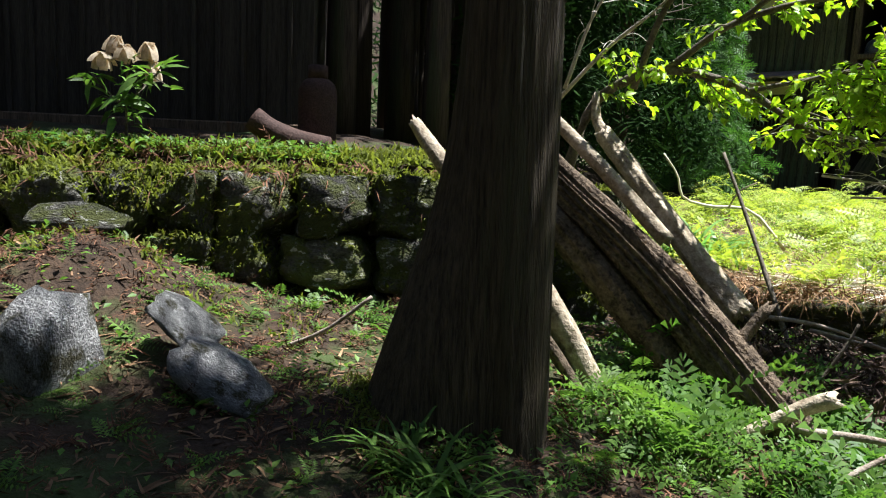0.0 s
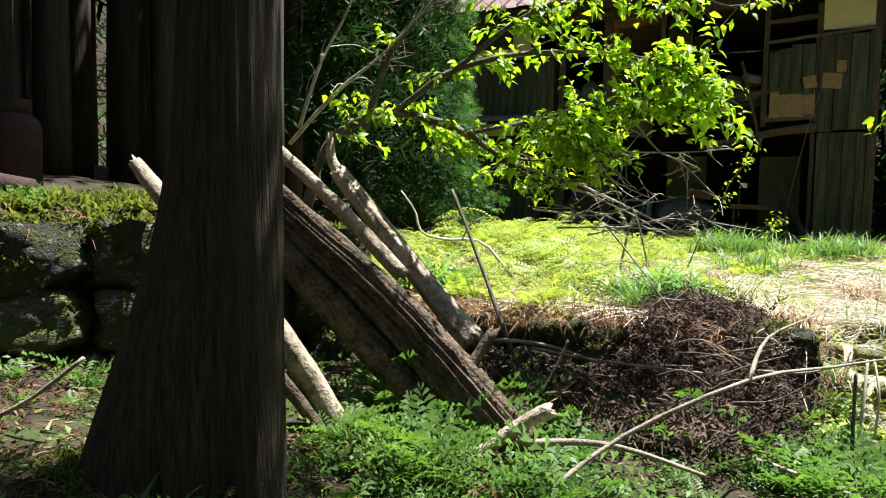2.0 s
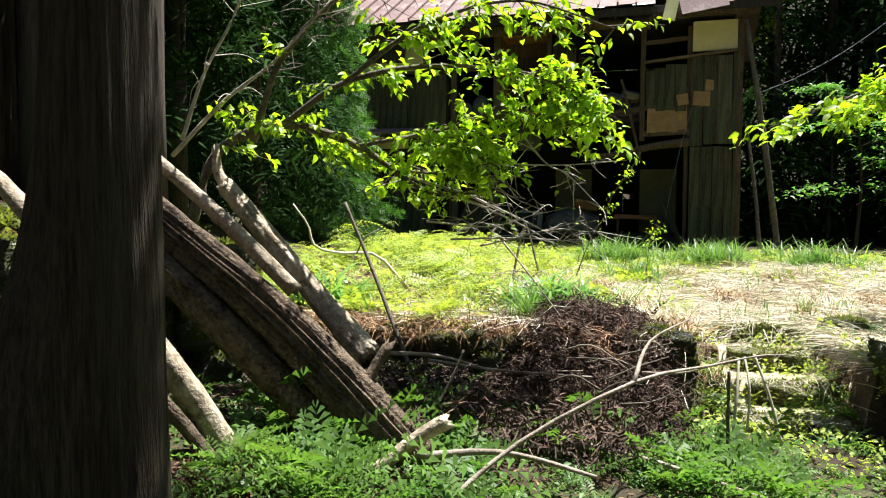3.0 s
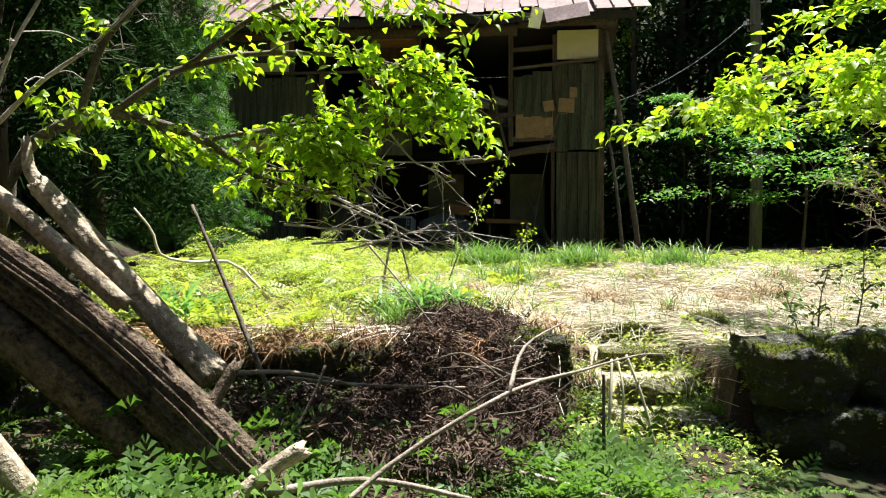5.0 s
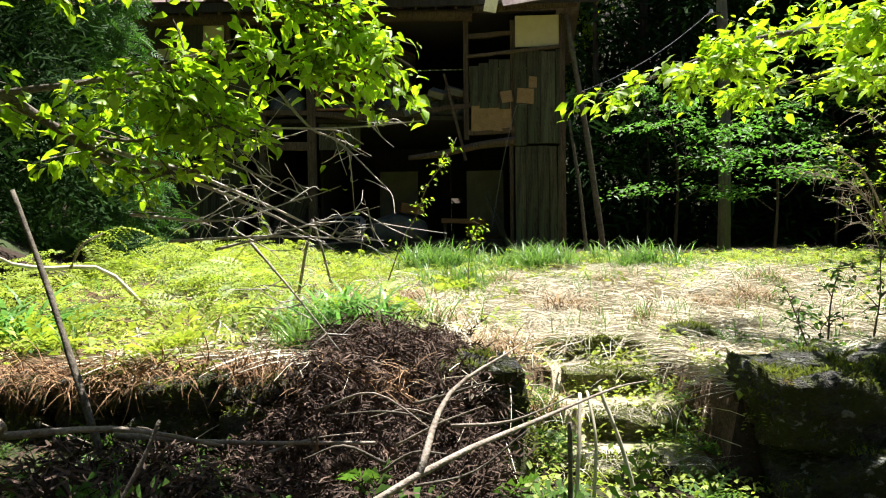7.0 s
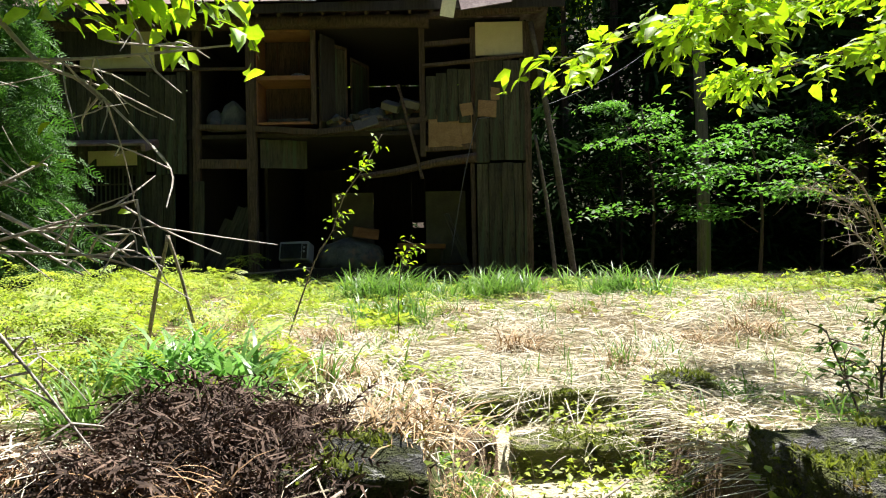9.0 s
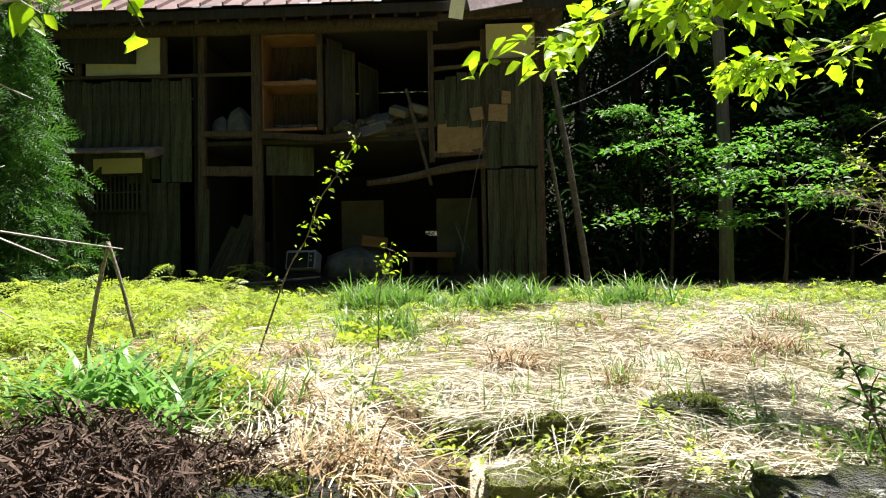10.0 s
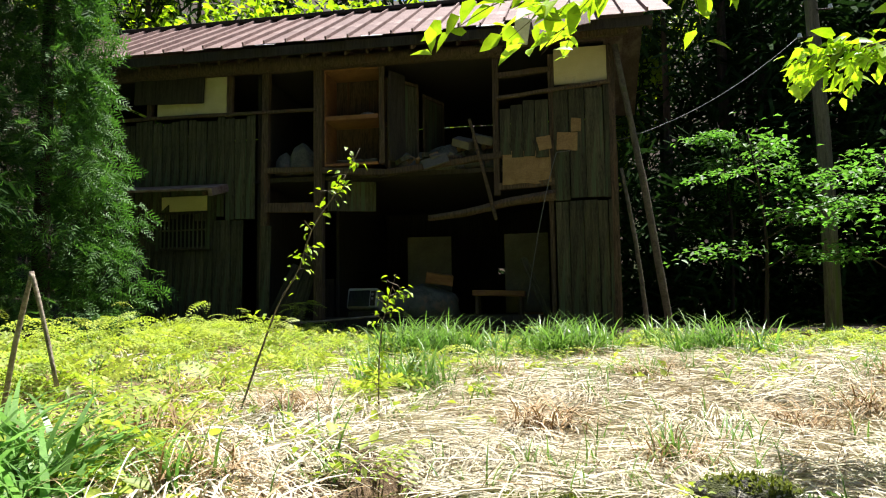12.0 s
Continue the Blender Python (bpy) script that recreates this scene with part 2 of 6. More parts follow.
def join(pieces):
    V, F = [], []
    for v, f in pieces:
        o = len(V)
        V.extend(v)
        F.extend(tuple(i + o for i in g) for g in f)
    return V, F

def limb(name, points, r0, r1, material, parent=None, n=14, sides=8, wobble=0.25, label="", seed=0):
    L = smooth_line(points, n)
    V, F = tube(L, np.linspace(r0, r1, n), sides, wobble, seed)
    return mesh_object(name, V, F, material, parent, label, smooth=True)

def rot_array(yaw, pitch, roll):
    """Rotation matrices Rz(yaw) Rx(pitch) Ry(roll) for arrays of angles."""
    cy, sy, cp, sp, cr, sr = np.cos(yaw), np.sin(yaw), np.cos(pitch), np.sin(pitch), np.cos(roll), np.sin(roll)
    z, o = np.zeros_like(yaw), np.ones_like(yaw)
    Rz = np.stack([np.stack([cy, -sy, z], -1), np.stack([sy, cy, z], -1), np.stack([z, z, o], -1)], -2)
    Rx = np.stack([np.stack([o, z, z], -1), np.stack([z, cp, -sp], -1), np.stack([z, sp, cp], -1)], -2)
    Ry = np.stack([np.stack([cr, z, sr], -1), np.stack([z, o, z], -1), np.stack([-sr, z, cr], -1)], -2)
    return Rz @ Rx @ Ry

def scatter(template, pos, yaw, pitch, roll, scale):
    """Joins many copies of one small template. Returns verts, faces as arrays."""
    tv, tf = template
    R = rot_array(np.asarray(yaw, float), np.asarray(pitch, float), np.asarray(roll, float))
    sc = np.asarray(scale, float)
    sc = sc[:, None] if sc.ndim == 1 else sc
    V = np.einsum("nij,nkj->nki", R, tv[None] * sc[:, None, :]) + np.asarray(pos)[:, None, :]
    F = tf[None] + (np.arange(len(pos)) * len(tv))[:, None, None]
    return V.reshape(-1, 3), F.reshape(-1, tf.shape[1])

def stack(parts_):
    V, F, o = [], [], 0
    for v, f in parts_:
        V.append(v); F.append(f + o); o += len(v)
    return np.concatenate(V), np.concatenate(F)

def strip(length, width, segs, bend=0.6, taper=1.0):
    """A blade: grows along +y from the origin and bends down. Quads."""
    V, F = [], []
    ang, y, z = 0.0, 0.0, 0.0
    for i in range(segs + 1):
        t = i / segs
        w = width * 0.5 * max(1 - t ** 1.6 * taper, 0.03)
        V += [(-w, y, z), (w, y, z)]
        a = bend * t
        y += math.cos(a) * length / segs; z -= math.sin(a) * length / segs
    for i in range(segs):
        F.append((2 * i, 2 * i + 1, 2 * i + 3, 2 * i + 2))
    return np.array(V), np.array(F)

def leaf_small(ratio=0.55):
    """A leaf of two quads, folded on its midrib."""
    V = [(0, 0, 0), (ratio * 0.5, 0.45, 0.08), (0, 1, -0.2), (-ratio * 0.5, 0.45, 0.08), (0, 0.5, -0.05)]
    return np.array(V), np.array([(0, 1, 2, 4), (0, 4, 2, 3)])

def leaf_template(ratio=0.5, fold=0.25, droop=0.25):
    """A broad pointed leaf of length 1 along +y, folded on its midrib."""
    ys, ws = [0.0, 0.3, 0.65, 1.0], [0.04, 1.0, 0.75, 0.02]
    V = []
    for y, w in zip(ys, ws):
        z = -droop * y * y
        h = w * ratio * 0.5
        V += [(-h, y, z + fold * h), (0, y, z), (h, y, z + fold * h)]
    F = []
    for i in range(3):
        a = 3 * i
        F += [(a, a + 1, a + 4, a + 3), (a + 1, a + 2, a + 5, a + 4)]
    return np.array(V), np.array(F)

def frond_template(pairs=11, droop=0.9, width=0.42):
    """A fern frond of length 1 along +y: paired leaflets on an arching stalk. Quads."""
    V, F = [], []
    ang, y, z = 0.0, 0.0, 0.0
    for i in range(pairs):
        t = (i + 1) / pairs
        a = droop * t
        y += math.cos(a) / pairs; z -= math.sin(a) / pairs
        w = width * 0.5 * math.sin(math.pi * min(0.12 + 0.88 * t, 0.97)) ** 0.7
        h = 0.62 / pairs
        for s in (-1, 1):
            o = len(V)
            V += [(0, y - h * 0.5, z), (s * w * 0.55, y - h * 0.35 + 0.03, z + 0.02), (s * w, y + 0.05, z - 0.03), (s * w * 0.5, y + h * 0.75 + 0.02, z + 0.01)]
            F.append((o, o + 1, o + 2, o + 3) if s > 0 else (o + 3, o + 2, o + 1, o))
    return np.array(V), np.array(F)

def spray_template(n=9, seed=1):
    """A drooping conifer spray of length 1 along +y: short tufts on a twig. Quads."""
    r = np.random.default_rng(seed)
    V, F = [], []
    for i in range(n):
        t = (i + 0.5) / n
        base = np.array([0, t * 0.85, -0.28 * t * t])
        for s in (-1, 1):
            d = np.array([s * (0.42 - 0.25 * t), 0.22, r.uniform(-0.12, 0.05)]) * r.uniform(0.7, 1.15)
            side = np.array([0.0, 0.045, 0.0]) + r.uniform(-0.01, 0.01, 3)
            o = len(V)
            V += [base - side * 0.6, base + side, base + d + side * 0.4, base + d * 0.9 - side * 0.8]
            F.append((o, o + 1, o + 2, o + 3))
    return np.array(V), np.array(F)

def furrowed(points, r0, r1, sides, n, furrows, depth, seed=0, flat=0.0):
    """A log with furrows along its length and ragged ends."""
    L = smooth_line(points, n)
    V, F = [], []
    for i, p in enumerate(L):
        p = Vector(p)
        d = Vector(L[min(i + 1, n - 1)] - L[max(i - 1, 0)]).normalized()
        a = d.cross(Vector((0.1, 0.2, 0.97))).normalized(); b = d.cross(a)
        t = i / (n - 1)
        for k in range(sides):
            w = 2 * math.pi * k / sides
            q = Vector((math.cos(w) * 1.5, math.sin(w) * 1.5, t * 1.3 + seed * 5))
            g = abs(math.sin(w * furrows * 0.5 + 2.2 * noise.noise(q))) * depth
            r = (r0 + (r1 - r0) * t) * (1 - g + 0.16 * noise.noise(q * 1.3) + 0.07 * noise.noise(Vector((math.cos(w) * 5, math.sin(w) * 5, t * 14))))
            o = a * math.cos(w) + b * math.sin(w) * (1 - flat)
            rag = 0.0
            if i in (0, n - 1):
                rag = noise.noise(q * 4) * 0.09
            V.append(p + o * r + d * rag)
    for i in range(n - 1):
        for k in range(sides):
            k2 = (k + 1) % sides
            F.append((i * sides + k, i * sides + k2, (i + 1) * sides + k2, (i + 1) * sides + k))
    for e, ring in ((0, 0), (n - 1, (n - 1) * sides)):
        V.append(Vector(L[e])); c = len(V) - 1
        F.extend((ring + k, c, ring + (k + 1) % sides) if e == 0 else (ring + (k + 1) % sides, c, ring + k) for k in range(sides))
    return V, F

def heap(name, label, category, at, sx, sy, h, material, seed=0, turn=0, folds=1.0):
    """A slumped cloth or bundle: a dome with folds, closed at the foot."""
    n, m = 26, 12
    V, F = [], []
    for i in range(m + 1):
        t = i / m
        for k in range(n):
            w = 2 * math.pi * k / n
            q = Vector((math.cos(w) * 2, math.sin(w) * 2, t * 2 + seed * 3.1))
            rr = (1 - t ** 2.2) * (1 + 0.18 * noise.noise(q) * folds + 0.08 * noise.noise(q * 3) * folds)
            V.append((sx * rr * math.cos(w), sy * rr * math.sin(w), h * t ** 0.55 * (1 + 0.3 * (1 - t) * noise.noise(q * 0.7 + Vector((4, 0, 0)))) * (1 if i else 0)))
    for i in range(m):
        for k in range(n):
            F.append((i * n + k, i * n + (k + 1) % n, (i + 1) * n + (k + 1) % n, (i + 1) * n + k))
    F.append(tuple(range(n))[::-1])
    ob = mesh_object(name, V, F, material, smooth=True)
    ob.matrix_basis = pose(*at, 0, 0, turn)
    return tagged(ob, label, category)

def brush_template(seed=1, n=7):
    """A withered cedar twig: a thin stalk with narrow curled side twigs. Quads."""
    r = np.random.default_rng(seed)
    V, F = [], []
    def sliver(a, b, w):
        d = (b - a) / (np.linalg.norm(b - a) + 1e-9)
        s = np.cross(d, r.normal(0, 1, 3)); s = s / (np.linalg.norm(s) + 1e-9) * w
        o = len(V)
        V.extend([a - s, a + s, b + s * 0.35, b - s * 0.35]); F.append((o, o + 1, o + 2, o + 3))
    p = np.zeros(3)
    for i in range(n):
        q = p + np.array([r.normal(0, 0.03), 0.95 / n, -0.06 * i / n + r.normal(0, 0.02)])
        sliver(p, q, 0.016)
        for s in (-1, 1):
            sliver(q, q + np.array([s * (0.28 - 0.2 * i / n), 0.13, r.normal(-0.05, 0.06)]) * r.uniform(0.7, 1.2), 0.022)
        p = q
    return np.array(V), np.array(F)

def stuff(name, label, category, vf, material):
    ob = mesh_object(name, vf[0], vf[1], material)
    return tagged(ob, label, category, kind="stuff")

def surface_points(obs, per_area, seed, low=-0.2, patch=2.5, cut=0.0):
    """Points strewn over meshes where they face upward enough, in patches."""
    r = np.random.default_rng(seed)
    out = []
    for ob in obs:
        me = ob.data
        m = np.array(ob.parent.matrix_basis @ ob.matrix_basis if ob.parent else ob.matrix_basis)
        V = np.empty(len(me.vertices) * 3); me.vertices.foreach_get("co", V)
        V = V.reshape(-1, 3) @ m[:3, :3].T + m[:3, 3]
        T = np.empty(len(me.polygons) * 3, dtype=np.int32); me.polygons.foreach_get("vertices", T)
        T = T.reshape(-1, 3)
        a, b, c = V[T[:, 0]], V[T[:, 1]], V[T[:, 2]]
        N = np.cross(b - a, c - a)
        A = np.linalg.norm(N, axis=1) / 2 + 1e-12
        w = np.where(N[:, 2] / (2 * A) > low, A * (0.35 + np.clip(N[:, 2] / (2 * A), 0, 1)), 0)
        if w.sum() <= 0:
            continue
        k = r.choice(len(T), int(w.sum() * per_area), p=w / w.sum())
        u, v = r.random((2, len(k)))
        flip = u + v > 1
        u, v = np.where(flip, 1 - u, u), np.where(flip, 1 - v, v)
        P = a[k] + (b[k] - a[k]) * u[:, None] + (c[k] - a[k]) * v[:, None]
        out.append(P[fbm(P[:, 0] + 0.6 * P[:, 2], P[:, 1] + 0.8 * P[:, 2], patch, seed * 1.7) > cut])
    return np.concatenate(out)

# ---------- ground ----------
def fbm(x, y, s, seed=0.0):
    """Smooth value noise on arrays, two octaves of sines with shifted phases."""
    a = np.sin(x * s * 1.7 + np.sin(y * s * 1.3 + seed) * 1.4 + seed) * np.sin(y * s * 1.9 + np.sin(x * s * 1.1 - seed) * 1.6)
    b = np.sin(x * s * 4.1 + seed * 2 + np.sin(y * s * 3.7) * 1.2) * np.sin(y * s * 4.7 - seed + np.sin(x * s * 3.1) * 1.3)
    return a * 0.65 + b * 0.35

def ease(t):
    t = np.clip(t, 0, 1)
    return t * t * (3 - 2 * t)

BANK_Y = [-40, -6, -1.4, 4.6, 6.2, 14, 40]
BANK_X = [-26, -8.6, -5.5, -1.45, -2.4, -5.5, -13]

def bank_x(y):
    return np.interp(y, BANK_Y, BANK_X)

def lower_z(x, y):
    return np.clip(0.1 - 0.13 * (x + 0.4), -0.5, 0.4) + 0.035 * fbm(x, y, 1.3) + 0.12 * ease((0.6 - (x - bank_x(y))) / 1.5) + 0.50 * np.exp(-((x + 2.75) ** 2 + (y - 1.25) ** 2) / 0.55) + 0.10 * np.exp(-((x + 0.9) ** 2 + (y - 1.9) ** 2) / 0.12)

def terrace_z(x, y):
    z = 0.40 + 0.022 * np.clip(y - 6.2, 0, 12.6) + 0.05 * np.clip((y - 19) / 8, 0, 8)
    z += 0.12 * ease((2.0 - x) / 1.6) * np.exp(-np.clip(y - 5.6, 0, 9) / 2.2)
    z -= 0.20 * ease((x - 1.75) / 0.7) * ease((13.0 - y) / 5.0)
    z += 0.20 * ease((0.8 - x) / 3.0) * ease((y - 6.5) / 4.0)
    return z + 0.03 * fbm(x, y, 1.6, 2.0)

STEP_EDGES = ((6.20, -0.27), (6.90, -0.09), (7.55, 0.09), (8.17, 0.26))

def edge_y(x):
    return np.where(x < 2.15, 5.75 + 0.06 * np.sin(x * 2.3), 6.15 + 0.12 * (x - 3.5))

def ground_z(x, y):
    x, y = np.asarray(x, float), np.asarray(y, float)
    lo, te = lower_z(x, y), terrace_z(x, y)
    e = edge_y(x)
    up = ease((y - e) / 0.16)
    inside = ((x > 2.15) & (x < 3.55))
    tread = np.minimum(lo, -0.36)
    for y_edge, z_edge in STEP_EDGES:
        tread = tread + ((z_edge if y_edge < 8 else te) - 0.02 - tread) * ease((y - y_edge - 0.06) / 0.12)
    side = ease((x - 2.15) / 0.25) * ease((3.6 - x) / 0.3)
    tread = tread + 0.10 * (1 - side) * ease((y - 6.3) / 0.4) * ease((8.2 - y) / 0.5)
    z = np.where(inside, np.where(y < 5.9, lo, tread), lo + (te - lo) * up)
    bx = bank_x(y)
    d = bx - x
    hi = 1.33 + 0.09 * np.clip(d, 0, 4) + 0.04 * fbm(x, y, 1.4, 5.0) + 0.12 * np.clip(d - 4, 0, 60)
    w = np.where(y < 4.9, 0.22, 0.22 + 1.6 * ease((y - 4.9) / 1.5))
    z = z + (hi - z) * ease(d / w + 0.2)
    R = np.hypot(x - 1, y - 10)
    return z + 0.75 * np.clip(R - 22, 0, 50) * ease((R - 22) / 8)

def gz(x, y):
    return float(ground_z(x, y))

def axis(lo, hi, a, b, step):
    far1 = lo - (np.geomspace(1, 1 + lo - a, 26)[::-1] - 1)
    far2 = hi + (np.geomspace(1, 1 + b - hi, 30) - 1)
    return np.concatenate([far1[:-1], np.arange(lo, hi, step), far2])

gx, gy = axis(-7.0, 9.0, -300, 300, 0.09), axis(-3.0, 12.0, -300, 300, 0.09)
GX, GY = np.meshgrid(gx, gy, indexing="ij")
GZ = ground_z(GX, GY)
idx = np.arange(GX.size).reshape(GX.shape)
quads = np.stack([idx[:-1, :-1], idx[1:, :-1], idx[1:, 1:], idx[:-1, 1:]], -1).reshape(-1, 4)
ground = mesh_object("ground", np.stack([GX, GY, GZ], -1).reshape(-1, 3), quads, SOIL, smooth=True)
ground.data.materials.append(STRAWSOIL)
qx, qy = GX[:-1, :-1].ravel(), GY[:-1, :-1].ravel()
dry = (qy > np.where((qx > 2.15) & (qx < 3.55), 6.3, edge_y(qx) + 0.05)) & (qy < 17.6) & (qx > bank_x(qy) + 0.5) & (qx < 12)
ground.data.materials.append(BROWNSOIL)
pale = np.exp(-(((qx - 4.5) / 3.3) ** 2 + ((qy - 9.6) / 4.3) ** 2)) + 0.22 * fbm(qx, qy, 0.8, 1.0) > 0.5
pale = pale & (qy > 8.3) | (qx > 2.46) & (qx < 3.36) & (qy < 8.4)
ground.data.polygons.foreach_set("material_index", np.where(dry, np.where(pale, 1, 2), 0).astype(np.int32))
tagged(ground, "dark forest soil with needles and moss, banked in terraces", "ground", kind="structure")

# ---------- stones ----------
def stone_mesh(seed, blocky=0.55, sub=3, keep=0.0):
    bm = bmesh.new()
    bmesh.ops.create_icosphere(bm, subdivisions=sub, radius=1)
    off = Vector((seed * 13.1, seed * 7.7, seed * 3.3))
    r = random.Random(seed)
    cuts = [(Vector((r.uniform(-1, 1), r.uniform(-1, 1), r.uniform(-1, 1))).normalized(), r.uniform(0.62, 0.9) + keep) for _ in range(9)]
    for v in bm.verts:
        d = v.co.normalized()
        m = max(abs(d.x), abs(d.y), abs(d.z))
        p = d * ((1 - blocky) + blocky / m * 0.82)
        for n, h in cuts:
            k = p.dot(n)
            if k > h:
                p -= n * (k - h) * 0.85
        p += d * (noise.noise(d * 1.6 + off) * 0.16 + noise.noise(d * 4.5 + off) * 0.07 + noise.noise(d * 11 + off) * 0.035)
        v.co = p
    me = bpy.data.meshes.new("stone")
    for f in bm.faces:
        f.smooth = True
    bm.to_mesh(me); bm.free()
    return me

STONES = [stone_mesh(i, 0.93) for i in range(10)]
for s in STONES:
    s.materials.append(STONE)
BLOCKS = [stone_mesh(40 + i, 1.05, 4, 0.18) for i in range(6)]
for s in BLOCKS:
    s.materials.append(STONE)
PALES = [stone_mesh(20 + i, 0.85) for i in range(3)]
for s in PALES:
    s.materials.append(PALE_STONE)

def stone(parent, at, size, turn, which, name="stone", square=False):
    ob = new(name, BLOCKS[which % 6] if square else STONES[which % 10])
    ob.parent = parent
    ob.matrix_basis = pose(*at, *turn) @ Matrix.Diagonal((*size, 1))
    return ob

def stone_wall(name, label, foot, tops, thick, rows_h, seed, square=False):
    """Courses of rough stones along a plan line; tops: height at each plan point."""
    r = random.Random(seed)
    wall = thing(name, label, "stone wall", kind="structure")
    P = [Vector((*p, 0)) for p in foot]
    lens = [(P[i + 1] - P[i]).length for i in range(len(P) - 1)]
    total = sum(lens)
    def at(s):
        s = min(max(s, 0), total - 1e-6)
        for i, l in enumerate(lens):
            if s <= l:
                d = (P[i + 1] - P[i]).normalized()
                return P[i] + d * s, math.atan2(d.y, d.x), tops[i] + (tops[i + 1] - tops[i]) * s / l
            s -= l
    z_low = min(gz(p.x + 0.3, p.y - 0.3) for p in P) - 0.15
    level, k = z_low, 0
    while True:
        h = rows_h * r.uniform(0.85, 1.2)
        s, any_ = -r.uniform(0, 0.3), False
        while s < total:
            w = h * r.uniform(0.8, 1.75)
            p, a, top = at(s + w / 2)
            if level + h * 0.45 < top:
                any_ = True
                hh = min(h, top - level + 0.02)
                n = Vector((math.sin(a), -math.cos(a), 0))
                c = p + n * (r.uniform(-0.05, 0.05) + (0.5 - (level - z_low) / 2.2) * 0.18)
                k_ = 0.4 if square else 1.0
                stone(wall, (c.x, c.y, level + hh / 2), (w * (0.565 if square else 0.60), thick * r.uniform(0.8, 1.1), hh * (0.575 if square else 0.62)),
                      (r.uniform(-9, 9) * k_ + r.choice((0, 180)), r.uniform(-11, 11) * k_, math.degrees(a) + r.uniform(-12, 12) * k_ + r.choice((0, 180))), r.randrange(30), square=square)
            s += w * 0.97
        level += h * 0.93
        k += 1
        if not any_ or k > 14:
            break
    return wall

left_wall = stone_wall("wall_left", "mossy dry-stone retaining wall of rough dark boulders", [(-5.6, -1.5), (-3.5, 1.62), (-1.4, 4.72), (-1.9, 5.5)], [1.34, 1.30, 1.20, 0.85], 0.30, 0.40, 4, True)
front_wall = stone_wall("wall_terrace", "low dark stone retaining wall under the grassy terrace", [(-2.2, 5.75), (0.0, 5.75), (1.7, 5.8)], [0.50, 0.44, 0.42], 0.2, 0.32, 9)

# ---------- stairs ----------
STEP_STONE = mat("moss_grown_step_stone", (0.12, 0.11, 0.08), (0.36, 0.34, 0.27), 3.6, 0.92, 1.0, 16, (0.22, 0.24, 0.06), 1.3, 0.36, random_v=0.25, bump_dist=0.2, c4=(0.55, 0.47, 0.32), c4_scale=3.0, c4_cut=0.58)
STEPS = [stone_mesh(50 + i, 1.05, 4, 0.18) for i in range(5)]
for s in STEPS:
    s.materials.append(STEP_STONE)
def block(parent, at, size, turn, which, name):
    ob = new(name, STEPS[which % 5])
    ob.parent = parent
    ob.matrix_basis = pose(*at, *turn) @ Matrix.Diagonal((*size, 1))
    return ob
def stone_steps():
    st = thing("stone_stairs", "mossy stone steps overgrown with straw and weeds", "stairs", kind="structure")
    r = random.Random(5)
    spans = ((2.55, 3.45), (2.72, 3.5), (2.62, 3.4), (2.36, 3.5))
    for (y, z), (x0, x1) in zip(STEP_EDGES, spans):
        x = x0
        while x < x1 - 0.12:
            w = min(r.uniform(0.42, 0.72), x1 - x)
            block(st, (x + w / 2, y + 0.17 + r.uniform(-0.04, 0.04), z - 0.105 + r.uniform(-0.02, 0.012)), (w * 0.58, 0.20, 0.125), (r.uniform(-4, 4), r.uniform(-4, 4), r.uniform(-7, 7)), r.randrange(5), "step")
            x += w
    return st
stairs = stone_steps()

def boulder(label, at, size, turn, which, pale=False, blocky=False):
    ob = new("boulder", (PALES if pale else BLOCKS if blocky else STONES)[which])
    ob.matrix_basis = pose(*at, *turn) @ Matrix.Diagonal((*size, 1))
    return tagged(ob, label, "boulder")

boulder("dark lichen-mottled boulder beside the stone steps", (4.00, 6.26, 0.17), (0.42, 0.42, 0.28), (6, -3, 8), 1, blocky=True)
boulder("large dark boulder at the foot of the bank", (4.14, 6.16, -0.33), (0.56, 0.46, 0.34), (0, 3, -4), 4, blocky=True)
boulder("dark wet boulder sunk in the ground below the bank", (5.02, 6.2, -0.34), (0.52, 0.50, 0.42), (2, -3, 6), 1, blocky=True)
boulder("dark mossy boulder on top of the bank", (4.76, 6.42, 0.20), (0.46, 0.44, 0.31), (6, 4, -8), 2, blocky=True)
boulder("small dark stone wedged in the bank", (3.86, 7.0, 0.04), (0.26, 0.28, 0.20), (3, 4, 28), 3, blocky=True)
boulder("dark mossy boulder in the bank", (5.45, 6.85, -0.05), (0.52, 0.5, 0.52), (3, 4, 14), 5, blocky=True)
boulder("dark mossy boulder at the corner of the terrace wall", (1.86, 6.10, 0.27), (0.32, 0.36, 0.25), (0, 4, 10), 3, blocky=True)
boulder("dark boulder at the foot of the terrace wall", (1.92, 5.98, -0.22), (0.36, 0.40, 0.30), (3, 0, -6), 0, blocky=True)
boulder("mossy stone at the top of the steps", (3.86, 8.22, 0.24), (0.26, 0.22, 0.17), (0, 0, 20), 2)
boulder("white lichen-covered boulder below the stone wall", (-1.9, 0.80, 0.42), (0.25, 0.27, 0.37), (8, 12, 30), 0, True)
boulder("pale grey boulder half buried in the bank", (-2.75, 0.6, 0.55), (0.3, 0.3, 0.35), (0, 20, 10), 2, True)
boulder("pale tilted rock slab fallen from the wall", (-1.68, 1.42, 0.53), (0.22, 0.14, 0.05), (25, 42, 40), 1, True)
boulder("grey mossy rock slab in the rubble", (-1.34, 1.43, 0.33), (0.30, 0.17, 0.11), (10, 28, 35), 2, True)
boulder("dark mossy ledge stone jutting from the wall", (-2.95, 1.35, 0.93), (0.34, 0.22, 0.13), (0, -4, 50), 5)

